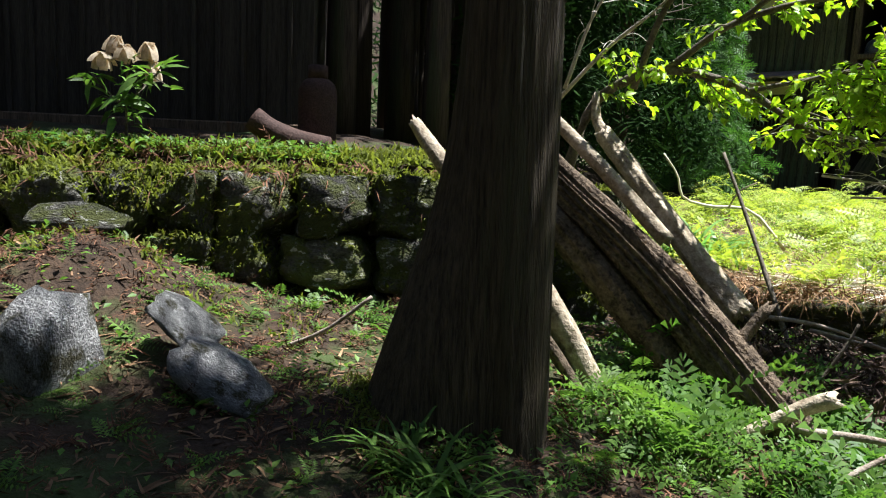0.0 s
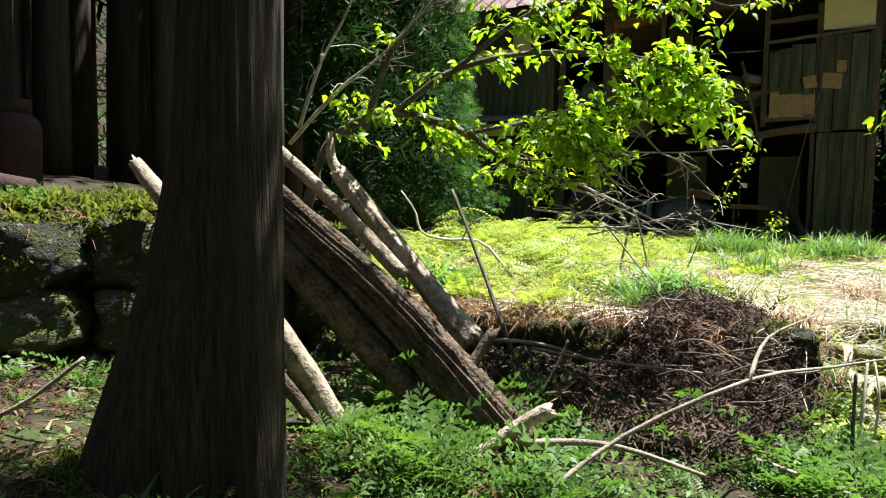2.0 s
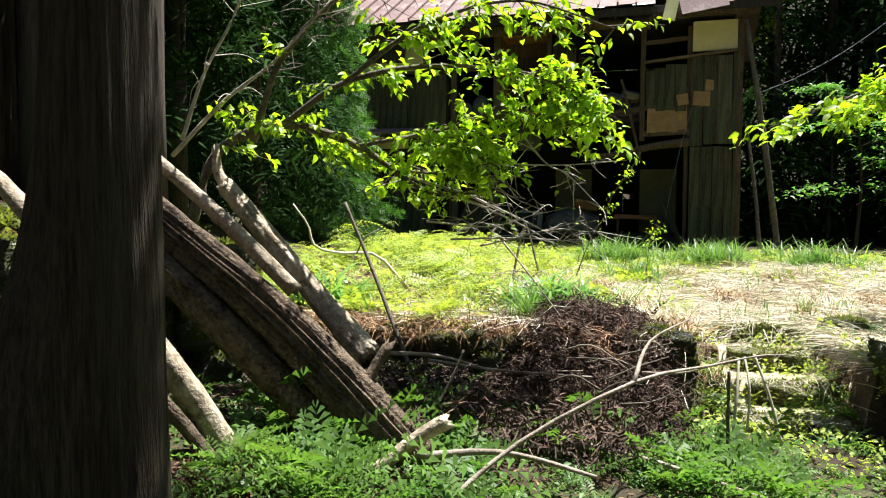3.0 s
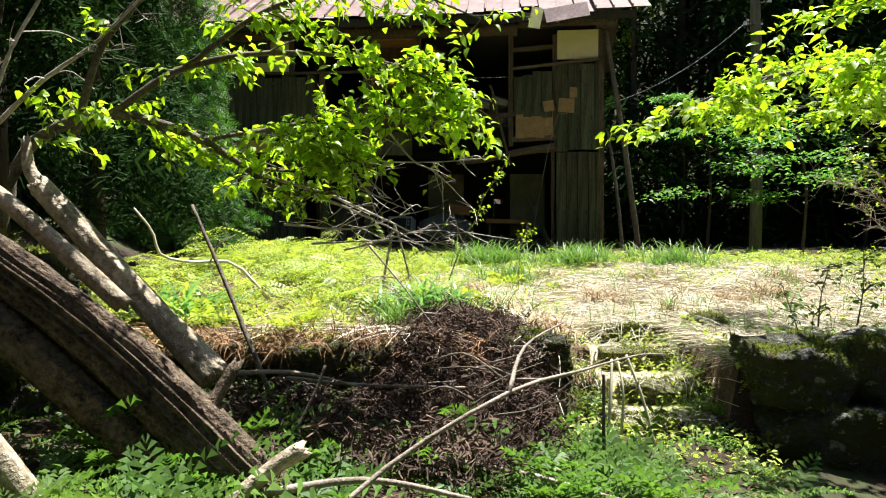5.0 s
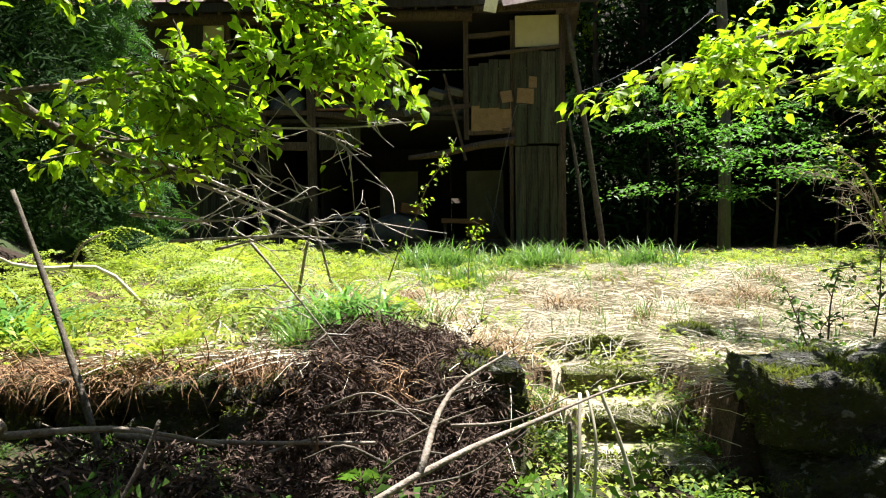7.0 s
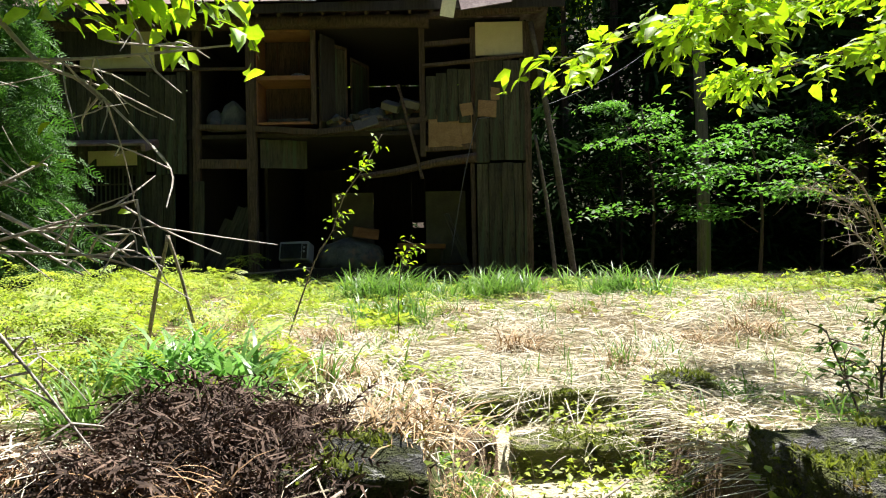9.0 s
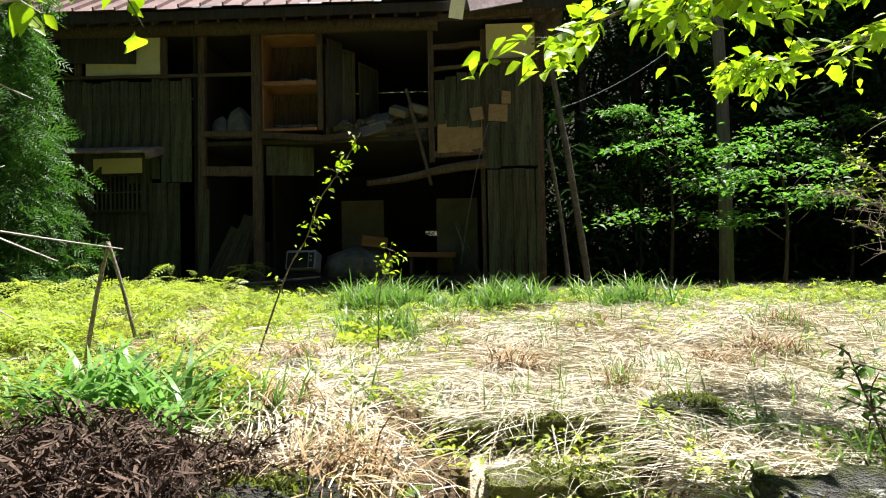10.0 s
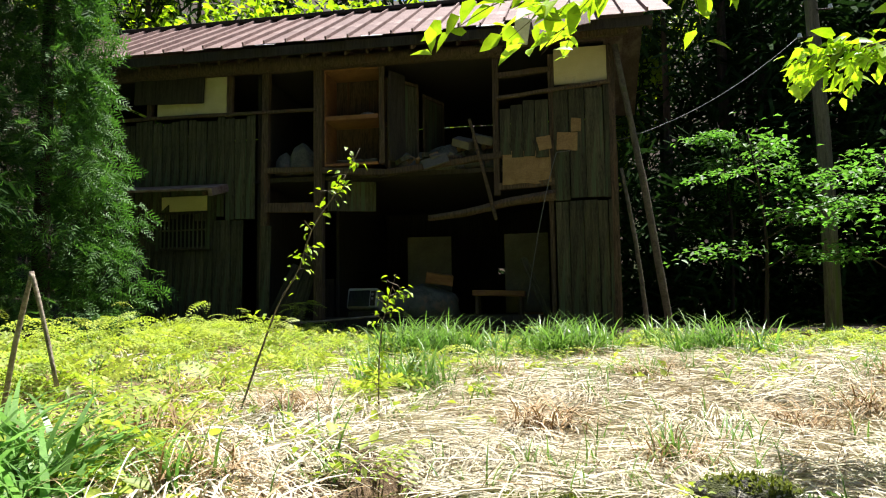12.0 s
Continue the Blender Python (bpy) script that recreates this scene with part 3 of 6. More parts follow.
bank_stones = [ob for ob in bpy.data.objects if ob.name.startswith("boulder") and ob.location.x > 1.5]

# ---------- house ----------
HX0, HX1, HY, HB = -8.2, 4.12, 18.8, 24.9
house = thing("house", "derelict two-storey wooden farmhouse with a collapsed open front", "house")
hr = random.Random(11)

def hbox(name, x0, x1, y0, y1, z0, z1, material, parent=None, turn=(0, 0, 0), wear=0.008, cuts=0, bevel=0.006, label=""):
    c = ((x0 + x1) / 2, (y0 + y1) / 2, (z0 + z1) / 2)
    bm = box_bm((abs(x1 - x0), abs(y1 - y0), abs(z1 - z0)), (0, 0, 0), (0, 0, 0), bevel, wear, cuts, seed=hr.random() * 9)
    ob = part(name, bm, material, parent or house, label)
    ob.matrix_basis = pose(*c, *turn)
    return ob

def boards(wall, x0, x1, z0, z1, y=HY, material=BOARD, width=0.2, ragged=0.03):
    """Upright boards, each a piece of its own, uneven in depth and length."""
    x = x0
    while x < x1 - 0.03:
        w = min(width * hr.uniform(0.8, 1.25), x1 - x)
        if x1 - x - w < 0.06:
            w = x1 - x
        d = hr.uniform(-0.008, 0.008)
        hbox("board", x + 0.007, x + w - 0.007, y - 0.014 + d, y + 0.012 + d, z0 + hr.uniform(0, ragged), z1 - hr.uniform(0, ragged), material, wall, (0, hr.uniform(-0.5, 0.5), hr.uniform(-0.8, 0.8)), 0.004, bevel=0.004)
        x += w

def post(x, z0, z1, w=0.16, y=HY + 0.09, lean=0.0, material=POSTWOOD, name="post"):
    return hbox(name, x - w / 2, x + w / 2, y - w / 2, y + w / 2, z0, z1, material, None, (0, lean, 0), 0.012, 6, 0.012)

wall_front = part("wall_front", box_bm((0.1, 0.06, 0.1), (-6, HY + 0.2, 1.2)), DARKWOOD, house, "weathered grey-brown board cladding, partly torn off")
base_z = 0.72
boards(wall_front, -8.15, -3.5, 3.2, 5.55, width=0.22, ragged=0.1)
boards(wall_front, -8.15, -3.79, base_z, 3.24, width=0.2, y=HY + 0.03)
boards(wall_front, 2.95, 4.06, base_z, 3.35, width=0.24, ragged=0.05)
boards(wall_front, 2.95, 4.06, 3.33, 5.66, width=0.3, y=HY - 0.02, ragged=0.06)
boards(wall_front, 1.86, 2.86, 4.18, 5.5, width=0.2, y=HY - 0.01, ragged=0.3)
hbox("plank", -3.36, -3.13, HY - 0.05, HY - 0.02, base_z, 3.05, BOARD, wall_front, (0, 1.2, 0))
for x, z0, z1, w, lean in ((-3.31, base_z, 6.6, 0.16, 0.5), (-2.07, base_z, 6.55, 0.2, 0), (-0.66, 4.3, 6.5, 0.12, 0), (1.78, 3.5, 6.65, 0.13, 0.3), (2.87, base_z, 3.4, 0.1, 0), (2.93, 3.4, 6.4, 0.13, 0), (4.12, base_z, 6.5, 0.15, 0.2), (-4.15, 5.5, 6.6, 0.13, 0), (-6.1, 5.5, 6.6, 0.13, 0), (-8.1, base_z, 6.6, 0.16, 0)):
    post(x, z0, z1, w, lean=lean)
def rail(x0, z0, x1, z1, h=0.12, y=HY + 0.06, d=0.12, material=POSTWOOD, name="rail"):
    l, a = math.hypot(x1 - x0, z1 - z0), math.degrees(math.atan2(z1 - z0, x1 - x0))
    ob = part(name, box_bm((l, d, h), (0, 0, 0), (0, 0, 0), 0.012, 0.02, 8, seed=hr.random() * 9), material, house)
    ob.matrix_basis = pose((x0 + x1) / 2, y, (z0 + z1) / 2, 0, -a, 0)
    return ob
rail(-8.2, 5.6, -2.1, 5.55, 0.07, HY - 0.02, 0.08)
rail(-3.3, 4.28, -2.0, 4.24, 0.12)
rail(-2.0, 4.22, -0.6, 4.1, 0.14)
rail(-0.6, 4.1, 1.9, 4.35, 0.13)
bv, bf = furrowed([(0.35, HY, 3.08), (1.2, HY, 3.18), (2.1, HY, 3.36), (2.95, HY, 3.46)], 0.06, 0.13, 24, 30, 9, 0.2, 4)
mesh_object("broken_beam", bv, bf, POSTWOOD, house, "splintered broken beam", smooth=True)
rail(1.8, 3.68, 2.95, 3.72, 0.14)
rail(1.82, 6.02, 2.9, 6.08, 0.11)
rail(1.8, 5.52, 4.1, 5.72, 0.07, HY - 0.02)
rail(1.75, 3.0, 1.25, 5.1, 0.07, HY - 0.08, 0.05, name="brace")
rail(-3.3, 3.45, -2.1, 3.42, 0.2)
part_beam = limb("eave_beam", [(-8.4, HY - 0.05, 6.62), (-3, HY - 0.05, 6.58), (0, HY - 0.05, 6.55), (1.95, HY - 0.05, 6.52)], 0.17, 0.15, POSTWOOD, house, 24, 10, 0.25)
rail(1.9, 6.66, 4.5, 6.75, 0.14, HY)
# plaster and clay fields
hbox("plaster_panel", 2.99, 4.05, HY + 0.03, HY + 0.09, 5.74, 6.5, PLASTER, None, label="pale yellow plaster panel")
hbox("plaster_panel", -5.9, -4.22, HY + 0.03, HY + 0.09, 5.62, 6.5, PLASTER, None, label="pale yellow plaster panel")
hbox("shutter", -6.4, -4.7, HY - 0.09, HY - 0.05, 5.88, 6.55, DARKWOOD, None, (0, 2, 0), label="dark loose shutter board")
hbox("clay_panel", 1.92, 2.88, HY + 0.0, HY + 0.06, 3.72, 4.4, CLAY, None, wear=0.05, cuts=5, label="bare orange clay wall")
hbox("clay_panel", 3.0, 3.42, HY - 0.05, HY - 0.03, 4.35, 4.72, CLAY, None, (0, 3, 0), wear=0.03, cuts=4, label="bare orange clay patch")
hbox("clay_panel", 2.62, 2.9, HY - 0.05, HY - 0.03, 4.38, 4.66, CLAY, None, (0, -6, 0), wear=0.03, cuts=4, label="bare orange clay patch")
hbox("clay_panel", 3.3, 3.5, HY - 0.05, HY - 0.032, 4.74, 5.0, CLAY, None, (0, 4, 0), wear=0.03, cuts=4, label="bare orange clay patch")
# lean-to roof and lattice window
# near-black colour painted in for the unlit void behind the lattice bars
VOID_DARK = mat("void_dark_panel", (0.008, 0.007, 0.006), (0.02, 0.017, 0.014), 5.0, 0.95, 0.3, 40)
awning = hbox("awning", -7.6, -4.15, HY - 0.75, HY + 0.02, 3.88, 3.93, ROOF, None, (16, 0.5, 0), label="rusty sheet-metal pent roof")
hbox("fascia", -4.22, -4.12, HY - 0.74, HY + 0.0, 3.74, 3.9, ROOF, None, (16, 0, 0), label="red painted edge of the pent roof")
hbox("rafter", -4.42, -4.34, HY - 0.6, HY + 0.0, 3.76, 3.84, POSTWOOD, None, (16, 0, 0))
hbox("plaster_panel", -5.72, -4.62, HY - 0.02, HY + 0.0, 3.44, 3.78, PLASTER, None)
window = part("window", box_bm((1.2, 0.05, 0.06), (-5.16, HY - 0.02, 3.41)), DARKWOOD, house, "dark wooden lattice window")
hbox("sill", -5.78, -4.56, HY - 0.05, HY + 0.0, 2.58, 2.65, DARKWOOD, window)
hbox("backing", -5.74, -4.6, HY - 0.012, HY - 0.004, 2.64, 3.4, VOID_DARK, window, label="near-black panel painting the unlit void behind the lattice")
for i in range(12):
    hbox("bar", -5.72 + i * 0.098, -5.688 + i * 0.098, HY - 0.065, HY - 0.035, 2.62, 3.4, BOARD, window)
hbox("jamb", -5.82, -5.74, HY - 0.07, HY, 2.58, 3.44, BOARD, window)
hbox("jamb", -4.6, -4.52, HY - 0.07, HY, 2.58, 3.44, BOARD, window)
hbox("rail", -5.74, -4.6, HY - 0.075, HY - 0.062, 3.0, 3.035, BOARD, window)
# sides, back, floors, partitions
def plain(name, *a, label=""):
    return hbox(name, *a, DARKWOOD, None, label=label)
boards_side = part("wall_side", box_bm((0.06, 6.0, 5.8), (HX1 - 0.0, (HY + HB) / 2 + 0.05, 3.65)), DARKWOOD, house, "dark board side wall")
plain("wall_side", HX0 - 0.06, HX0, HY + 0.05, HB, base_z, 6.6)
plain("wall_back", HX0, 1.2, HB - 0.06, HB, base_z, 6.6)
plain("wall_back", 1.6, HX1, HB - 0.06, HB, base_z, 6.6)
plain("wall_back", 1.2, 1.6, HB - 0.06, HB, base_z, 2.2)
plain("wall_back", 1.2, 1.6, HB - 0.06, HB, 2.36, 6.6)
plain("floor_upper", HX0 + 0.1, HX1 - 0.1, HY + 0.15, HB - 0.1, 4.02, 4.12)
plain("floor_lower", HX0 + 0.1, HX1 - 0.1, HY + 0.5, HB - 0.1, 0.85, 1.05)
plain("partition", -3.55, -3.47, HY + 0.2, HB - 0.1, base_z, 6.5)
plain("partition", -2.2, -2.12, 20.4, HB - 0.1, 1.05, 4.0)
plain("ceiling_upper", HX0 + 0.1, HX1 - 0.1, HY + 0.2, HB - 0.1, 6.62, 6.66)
# cupboard on the upper floor
# back darker than the orange frame: the recess's shade is in its colour
hbox("closet_back", -1.95, -0.72, HY + 0.85, HY + 0.88, 4.3, 6.45, POSTWOOD, None, label="cupboard back, browned to paint the shade of the recess")
hbox("closet_side", -1.96, -1.93, HY + 0.1, HY + 0.85, 4.3, 6.45, CLOSETWOOD, None)
hbox("closet_shelf", -1.93, -0.74, HY + 0.05, HY + 0.85, 5.3, 5.4, CLOSETWOOD, None)
hbox("closet_shelf", -1.93, -0.74, HY + 0.05, HY + 0.85, 4.3, 4.36, CLOSETWOOD, None)
hbox("closet_top", -1.93, -0.74, HY + 0.05, HY + 0.85, 6.4, 6.45, CLOSETWOOD, None)
hbox("sliding_door", -0.62, -0.1, HY + 0.18, HY + 0.22, 4.35, 6.3, DARKWOOD, None, (0, 0, 62))
# inner screens
hbox("paper_screen", -0.75, 0.35, 21.6, 21.64, 1.1, 3.0, PAPER, None, label="torn paper sliding screen")
hbox("paper_screen", 1.75, 2.75, 20.6, 20.64, 1.1, 2.9, PAPER, None, label="torn paper sliding screen")
hbox("wall_panel", -1.95, -0.9, HY + 0.35, HY + 0.39, 3.35, 4.0, BOARD, None, (0, 0, 20))

# roof
roof = part("roof", box_bm((0.2, 0.1, 0.1), (-2, 21.6, 8.85)), ROOF, house, "rusty red standing-seam sheet-metal roof")
EAVE_Y, EAVE_Z, RIDGE_Y, RIDGE_Z = 18.05, 6.78, 21.7, 8.95
slope = math.degrees(math.atan2(RIDGE_Z - EAVE_Z, RIDGE_Y - EAVE_Y))
run = math.hypot(RIDGE_Z - EAVE_Z, RIDGE_Y - EAVE_Y)
x = -9.0
while x < 4.9:
    w = 0.46
    sag = -0.12 if 2.6 < x < 3.6 else 0.0
    for half in (0, 1):
        y0, z0, s = (EAVE_Y, EAVE_Z, slope) if half == 0 else (2 * RIDGE_Y - EAVE_Y, EAVE_Z, -slope)
        l = run - (hr.uniform(0, 0.16) + (0.35 if half == 0 and 1.9 < x < 2.5 else 0))
        c = ((y0 + RIDGE_Y) / 2 + (run - l) * 0.4, (z0 + RIDGE_Z) / 2 + sag * 0.5 + (run - l) * 0.25)
        bm = box_bm((w - 0.01, l, 0.012), (0, 0, 0), (0, 0, 0), 0.003)
        box_bm((0.035, l, 0.075), (-w / 2, 0, 0.035), bm=bm)
        ob = part("roof_sheet", bm, ROOF, roof)
        ob.matrix_basis = pose(x + w / 2, *c, s + (hr.uniform(-0.3, 0.3)), hr.uniform(-0.6, 0.6), hr.uniform(-0.3, 0.3))
    x += w
hbox("ridge_cap", -9.0, 4.9, RIDGE_Y - 0.16, RIDGE_Y + 0.16, RIDGE_Z - 0.02, RIDGE_Z + 0.08, DARKWOOD, roof)
hbox("fascia", -9.0, 4.9, EAVE_Y + 0.12, EAVE_Y + 0.17, EAVE_Z - 0.2, EAVE_Z - 0.0, DARKWOOD, roof)
for i in range(30):
    xx = -8.9 + i * 0.475
    hbox("rafter", xx - 0.03, xx + 0.03, EAVE_Y + 0.22, HY + 0.4, EAVE_Z + 0.0, EAVE_Z + 0.08, POSTWOOD, roof, (slope, 0, 0))
for xx in (-3.2, -0.9, 0.4, 1.5):
    hbox("sheet_edge", xx, xx + hr.uniform(0.25, 0.5), EAVE_Y + 0.02, EAVE_Y + 0.16, EAVE_Z + 0.045, EAVE_Z + 0.055, BAREMETAL, roof, (slope, hr.uniform(-2, 2), 0), label="bare bright patch on the sheet edge")
hbox("loose_sheet", 2.25, 2.55, 18.0, 18.02, 6.35, 6.85, BAREMETAL, roof, (25, 12, 0), label="bright bent bare metal sheet")
hbox("loose_sheet", 2.62, 3.7, 17.92, 17.94, 6.42, 6.95, ROOF, roof, (-35, -8, 0), label="sagging rusty red metal sheet")

# ---------- things left in the house ----------
FL, FU = 1.05, 4.12
def bx(name, label, category, at, size, material, turn=0, tilt=(0, 0)):
    ob = part(name, box_bm(size, (0, 0, size[2] / 2), (0, 0, 0), 0.008, 0.01, 2, seed=at[0]), material)
    ob.matrix_basis = pose(*at, tilt[0], tilt[1], turn)
    return tagged(ob, label, category)
tv = thing("television", "old grey tube television lying on the floor", "television", (-1.3, 19.75, FL + 0.14), turn=-8)
part("cabinet", box_bm((0.72, 0.42, 0.46), (0, 0, 0.235), (-14, 0, 0), 0.03), PLASTIC, tv)
part("screen", box_bm((0.5, 0.02, 0.36), (-0.06, -0.215, 0.275), (-14, 0, 0), 0.03), SCREEN, tv)
part("control_panel", box_bm((0.12, 0.02, 0.34), (0.27, -0.213, 0.275), (-14, 0, 0), 0.01), DARKWOOD, tv)
for k in range(2):
    part("knob", box_bm((0.05, 0.03, 0.05), (0.27, -0.235 - 0.02 * k, 0.36 - 0.09 * k), (-14, 0, 0), 0.012), PLASTIC, tv)
bx("crate", "wooden crate under the television", "crate", (-1.3, 19.8, FL), (0.7, 0.5, 0.13), DARKWOOD)
heap("quilt", "slumped pile of faded green bedding", "bedding", (-0.15, 20.4, FL), 0.85, 0.6, 0.75, CLOTH, 1)
bx("drawer_box", "overturned wooden drawer on the bedding", "drawer", (0.25, 20.35, FL + 0.72), (0.62, 0.4, 0.24), CLOSETWOOD, 12, (6, 8))
tab = thing("low_table", "low brown wooden table full of dust", "table", (1.65, 20.2, FL))
part("tabletop", box_bm((1.15, 0.6, 0.12), (0, 0, 0.48), (0, 2, 0), 0.01), CLOSETWOOD, tab)
for lx in (-0.48, 0.48):
    for ly in (-0.22, 0.22):
        part("leg", box_bm((0.07, 0.07, 0.43), (lx, ly, 0.215)), POSTWOOD, tab)
bx("cardboard_box", "sagging brown cardboard box in the dark room", "box", (2.3, 20.9, FL), (0.5, 0.45, 0.4), CLAY, 15)
bx("chest", "dark wooden chest against the partition", "chest", (-2.7, 20.6, FL), (0.9, 0.5, 0.9), DARKWOOD)
for i, (x, a, w, l) in enumerate(((-2.95, 24, 0.24, 1.5), (-2.62, 20, 0.28, 1.75), (-2.3, 14, 0.2, 1.7), (2.6, -22, 0.14, 1.5))):
    ob = part("loose_plank", box_bm((w, 0.03, l), (0, 0, l / 2), (0, 0, 0), 0.006, 0.006), BOARD)
    ob.matrix_basis = pose(x - 0.4 if a > 0 else x + 0.2, HY + 0.35, 0.86, -8, a, 0)
    tagged(ob, "grey loose plank leaning inside the open front", "plank", "loose planks")
for i, (x, y, sx, sy, h) in enumerate(((-0.25, 19.3, 0.32, 0.3, 0.5), (0.3, 19.35, 0.4, 0.3, 0.42), (0.75, 19.3, 0.42, 0.32, 0.62), (1.25, 19.4, 0.38, 0.3, 0.68), (1.6, 19.45, 0.25, 0.3, 0.6), (0.5, 19.7, 0.5, 0.4, 0.7))):
    heap("rolled_quilt", "grey bundle of old clothes and bedding on the upper floor", "bundle", (x, y, FU), sx, sy, h, CLOTH, 10 + i, i * 40, 1.5)
for x, z, a, t_ in ((0.55, FU + 0.22, 18, -12), (1.05, FU + 0.5, -10, 20), (1.45, FU + 0.55, 25, 10)):
    bx("cardboard_box", "crushed pale cardboard box among the bedding", "box", (x, 19.05, z), (0.4, 0.3, 0.16), PAPER, a, (25, t_))
dr = random.Random(23)
for i in range(22):
    x = dr.uniform(-0.3, 1.75)
    k = dr.choice((BOARD, POSTWOOD, CLAY, CLOTH, PAPER))
    size = (dr.uniform(0.15, 0.5), dr.uniform(0.1, 0.25), dr.uniform(0.04, 0.12)) if k in (BOARD, POSTWOOD) else (dr.uniform(0.12, 0.28), dr.uniform(0.1, 0.22), dr.uniform(0.08, 0.18))
    bx("debris", "broken board or clay lump on the collapsed upper floor", "debris", (x, dr.uniform(18.95, 19.3), FU + 0.22 + 0.28 * max(x, 0) * dr.random()), size, k, dr.uniform(0, 180), (dr.uniform(-35, 35), dr.uniform(-35, 35)))
bx("pale_board", "pale board sliding off the upper floor", "board", (0.55, 18.72, FU + 0.05), (0.55, 0.04, 0.3), PAPER, 8, (-38, -18))
for i, (x, w) in enumerate(((-3.0, 0.22), (-2.6, 0.3))):
    heap("straw_sack", "dusty straw sack on the upper floor", "sack", (x, 19.3, FU + 0.1), w, 0.25, 0.55 + 0.2 * i, CLOTH, 30 + i, 0, 2.2)
heap("white_cloth", "small crumpled white cloth on the cupboard shelf", "cloth", (-1.05, HY + 0.35, 5.4), 0.18, 0.14, 0.13, PALE_STONE, 40)
for i in range(9):
    bx("magazine", "stack of dusty magazines in the cupboard", "magazine", (-1.6 + (i % 3) * 0.33, HY + 0.3, 4.36 + (i // 3) * 0.035), (0.28, 0.2, 0.03), CLOTH if i % 2 else PAPER, hr.uniform(-20, 20))
def door_panel(x, y, a, h):
    d = thing("sliding_panel", "dusty wooden sliding door standing askew", "door", (x, y, FU), turn=a)
    part("rail", box_bm((0.85, 0.035, 0.07), (0.42, 0, 0.04)), POSTWOOD, d); part("rail", box_bm((0.85, 0.035, 0.07), (0.42, 0, h)), POSTWOOD, d)
    for u in (0.03, 0.82):
        part("stile", box_bm((0.05, 0.04, h), (u, 0, h / 2)), POSTWOOD, d)
    part("sheet", box_bm((0.78, 0.012, h - 0.1), (0.42, 0, h / 2)), BOARD, d)
door_panel(-0.55, HY + 0.12, 50, 2.05)
door_panel(0.05, HY + 1.0, 66, 1.9)
bx("roof_sheet_scrap", "bent rusty metal scrap in the grass by the house", "metal scrap", (5.15, 15.5, gz(5.15, 15.5) + 0.06), (0.75, 0.3, 0.03), RUST, 20, (28, 10))
bx("roof_sheet_scrap", "bent rusty metal scrap in the grass by the house", "metal scrap", (5.45, 15.55, gz(5.4, 15.5) + 0.04), (0.6, 0.35, 0.03), LOGWOOD, -30, (-30, 12))
for i in range(26):
    x, y = hr.uniform(-3.6, 4.0), hr.uniform(18.0, 19.2)
    if x > 2.7 and y > 18.5:
        continue
    ob = part("debris_board", box_bm((hr.uniform(0.3, 1.3), hr.uniform(0.06, 0.16), 0.025), (0, 0, 0), (0, 0, 0), 0.004, 0.005), hr.choice((BOARD, POSTWOOD, DARKWOOD)))
    ob.matrix_basis = pose(x, y, gz(x, y) + 0.05, hr.uniform(-8, 8), hr.uniform(-12, 12), hr.uniform(0, 180))
    tagged(ob, "broken weathered board fallen before the house", "board", "fallen boards")
tagged(limb("fallen_pole", [(-3.6, 18.3, 0.92), (-2, 18.2, 0.98), (-0.6, 18.3, 1.08)], 0.025, 0.02, TWIG, None, 12, 8), "long pale pole lying before the house", "pole")

# ---------- leaning poles, utility pole ----------
def pole(name, label, category, foot, top, r0, r1, material, wob=0.2):
    f = (foot[0], foot[1], gz(*foot) - 0.1)
    mid = [(f[i] + (top[i] - f[i]) * 0.5) + (0.04 if i == 0 else 0) for i in range(3)]
    return tagged(limb(name, [f, mid, top], r0, r1, material, None, 16, 9, wob), label, category)
pole("prop_pole", "grey wooden prop leaning against the house corner", "pole", (5.05, 18.5), (4.2, 18.62, 6.4), 0.075, 0.06, BRANCH)
pole("prop_pole", "thin wooden prop leaning against the house corner", "pole", (4.62, 18.4), (4.25, 18.62, 3.9), 0.05, 0.035, BRANCH)
upole = thing("utility_pole", "mossy wooden utility pole with white insulators", "utility pole", (8.62, 20.6, gz(8.62, 20.6)))
limb("shaft", [(0, 0, -0.3), (0.03, 0, 4), (-0.12, 0, 9.0)], 0.17, 0.12, POLEWOOD, upole, 24, 12, 0.1)
def insulator(x, z):
    bm = bmesh.new()
    bmesh.ops.create_cone(bm, cap_ends=True, segments=12, radius1=0.06, radius2=0.035, depth=0.1)
    for v in bm.verts:
        v.co += Vector((x, -0.1, z))
    part("insulator", bm, CERAMIC, upole, "white ceramic insulator")
    part("bracket", box_bm((abs(x), 0.03, 0.03), (x / 2, -0.1, z - 0.05)), RUST, upole)
insulator(-0.35, 6.3)
insulator(0.3, 6.9)
def cable(name, label, a, b, sag, r=0.008):
    a, b = Vector(a), Vector(b)
    L = [a.lerp(b, t) - Vector((0, 0, sag * 4 * t * (1 - t))) for t in np.linspace(0, 1, 16)]
    V, F = tube(L, [r] * 16, 5)
    return tagged(mesh_object(name, V, F, WIRE, smooth=True), label, "cable")
cable("cable", "slack grey cable between utility pole and house", (8.27, 20.5, gz(8.6, 20.6) + 6.3), (3.0, 18.68, 4.3), 0.5)
cable("cable", "loose cable hanging down the house front", (3.0, 18.68, 4.3), (2.35, 18.5, 1.3), -0.25, 0.009)

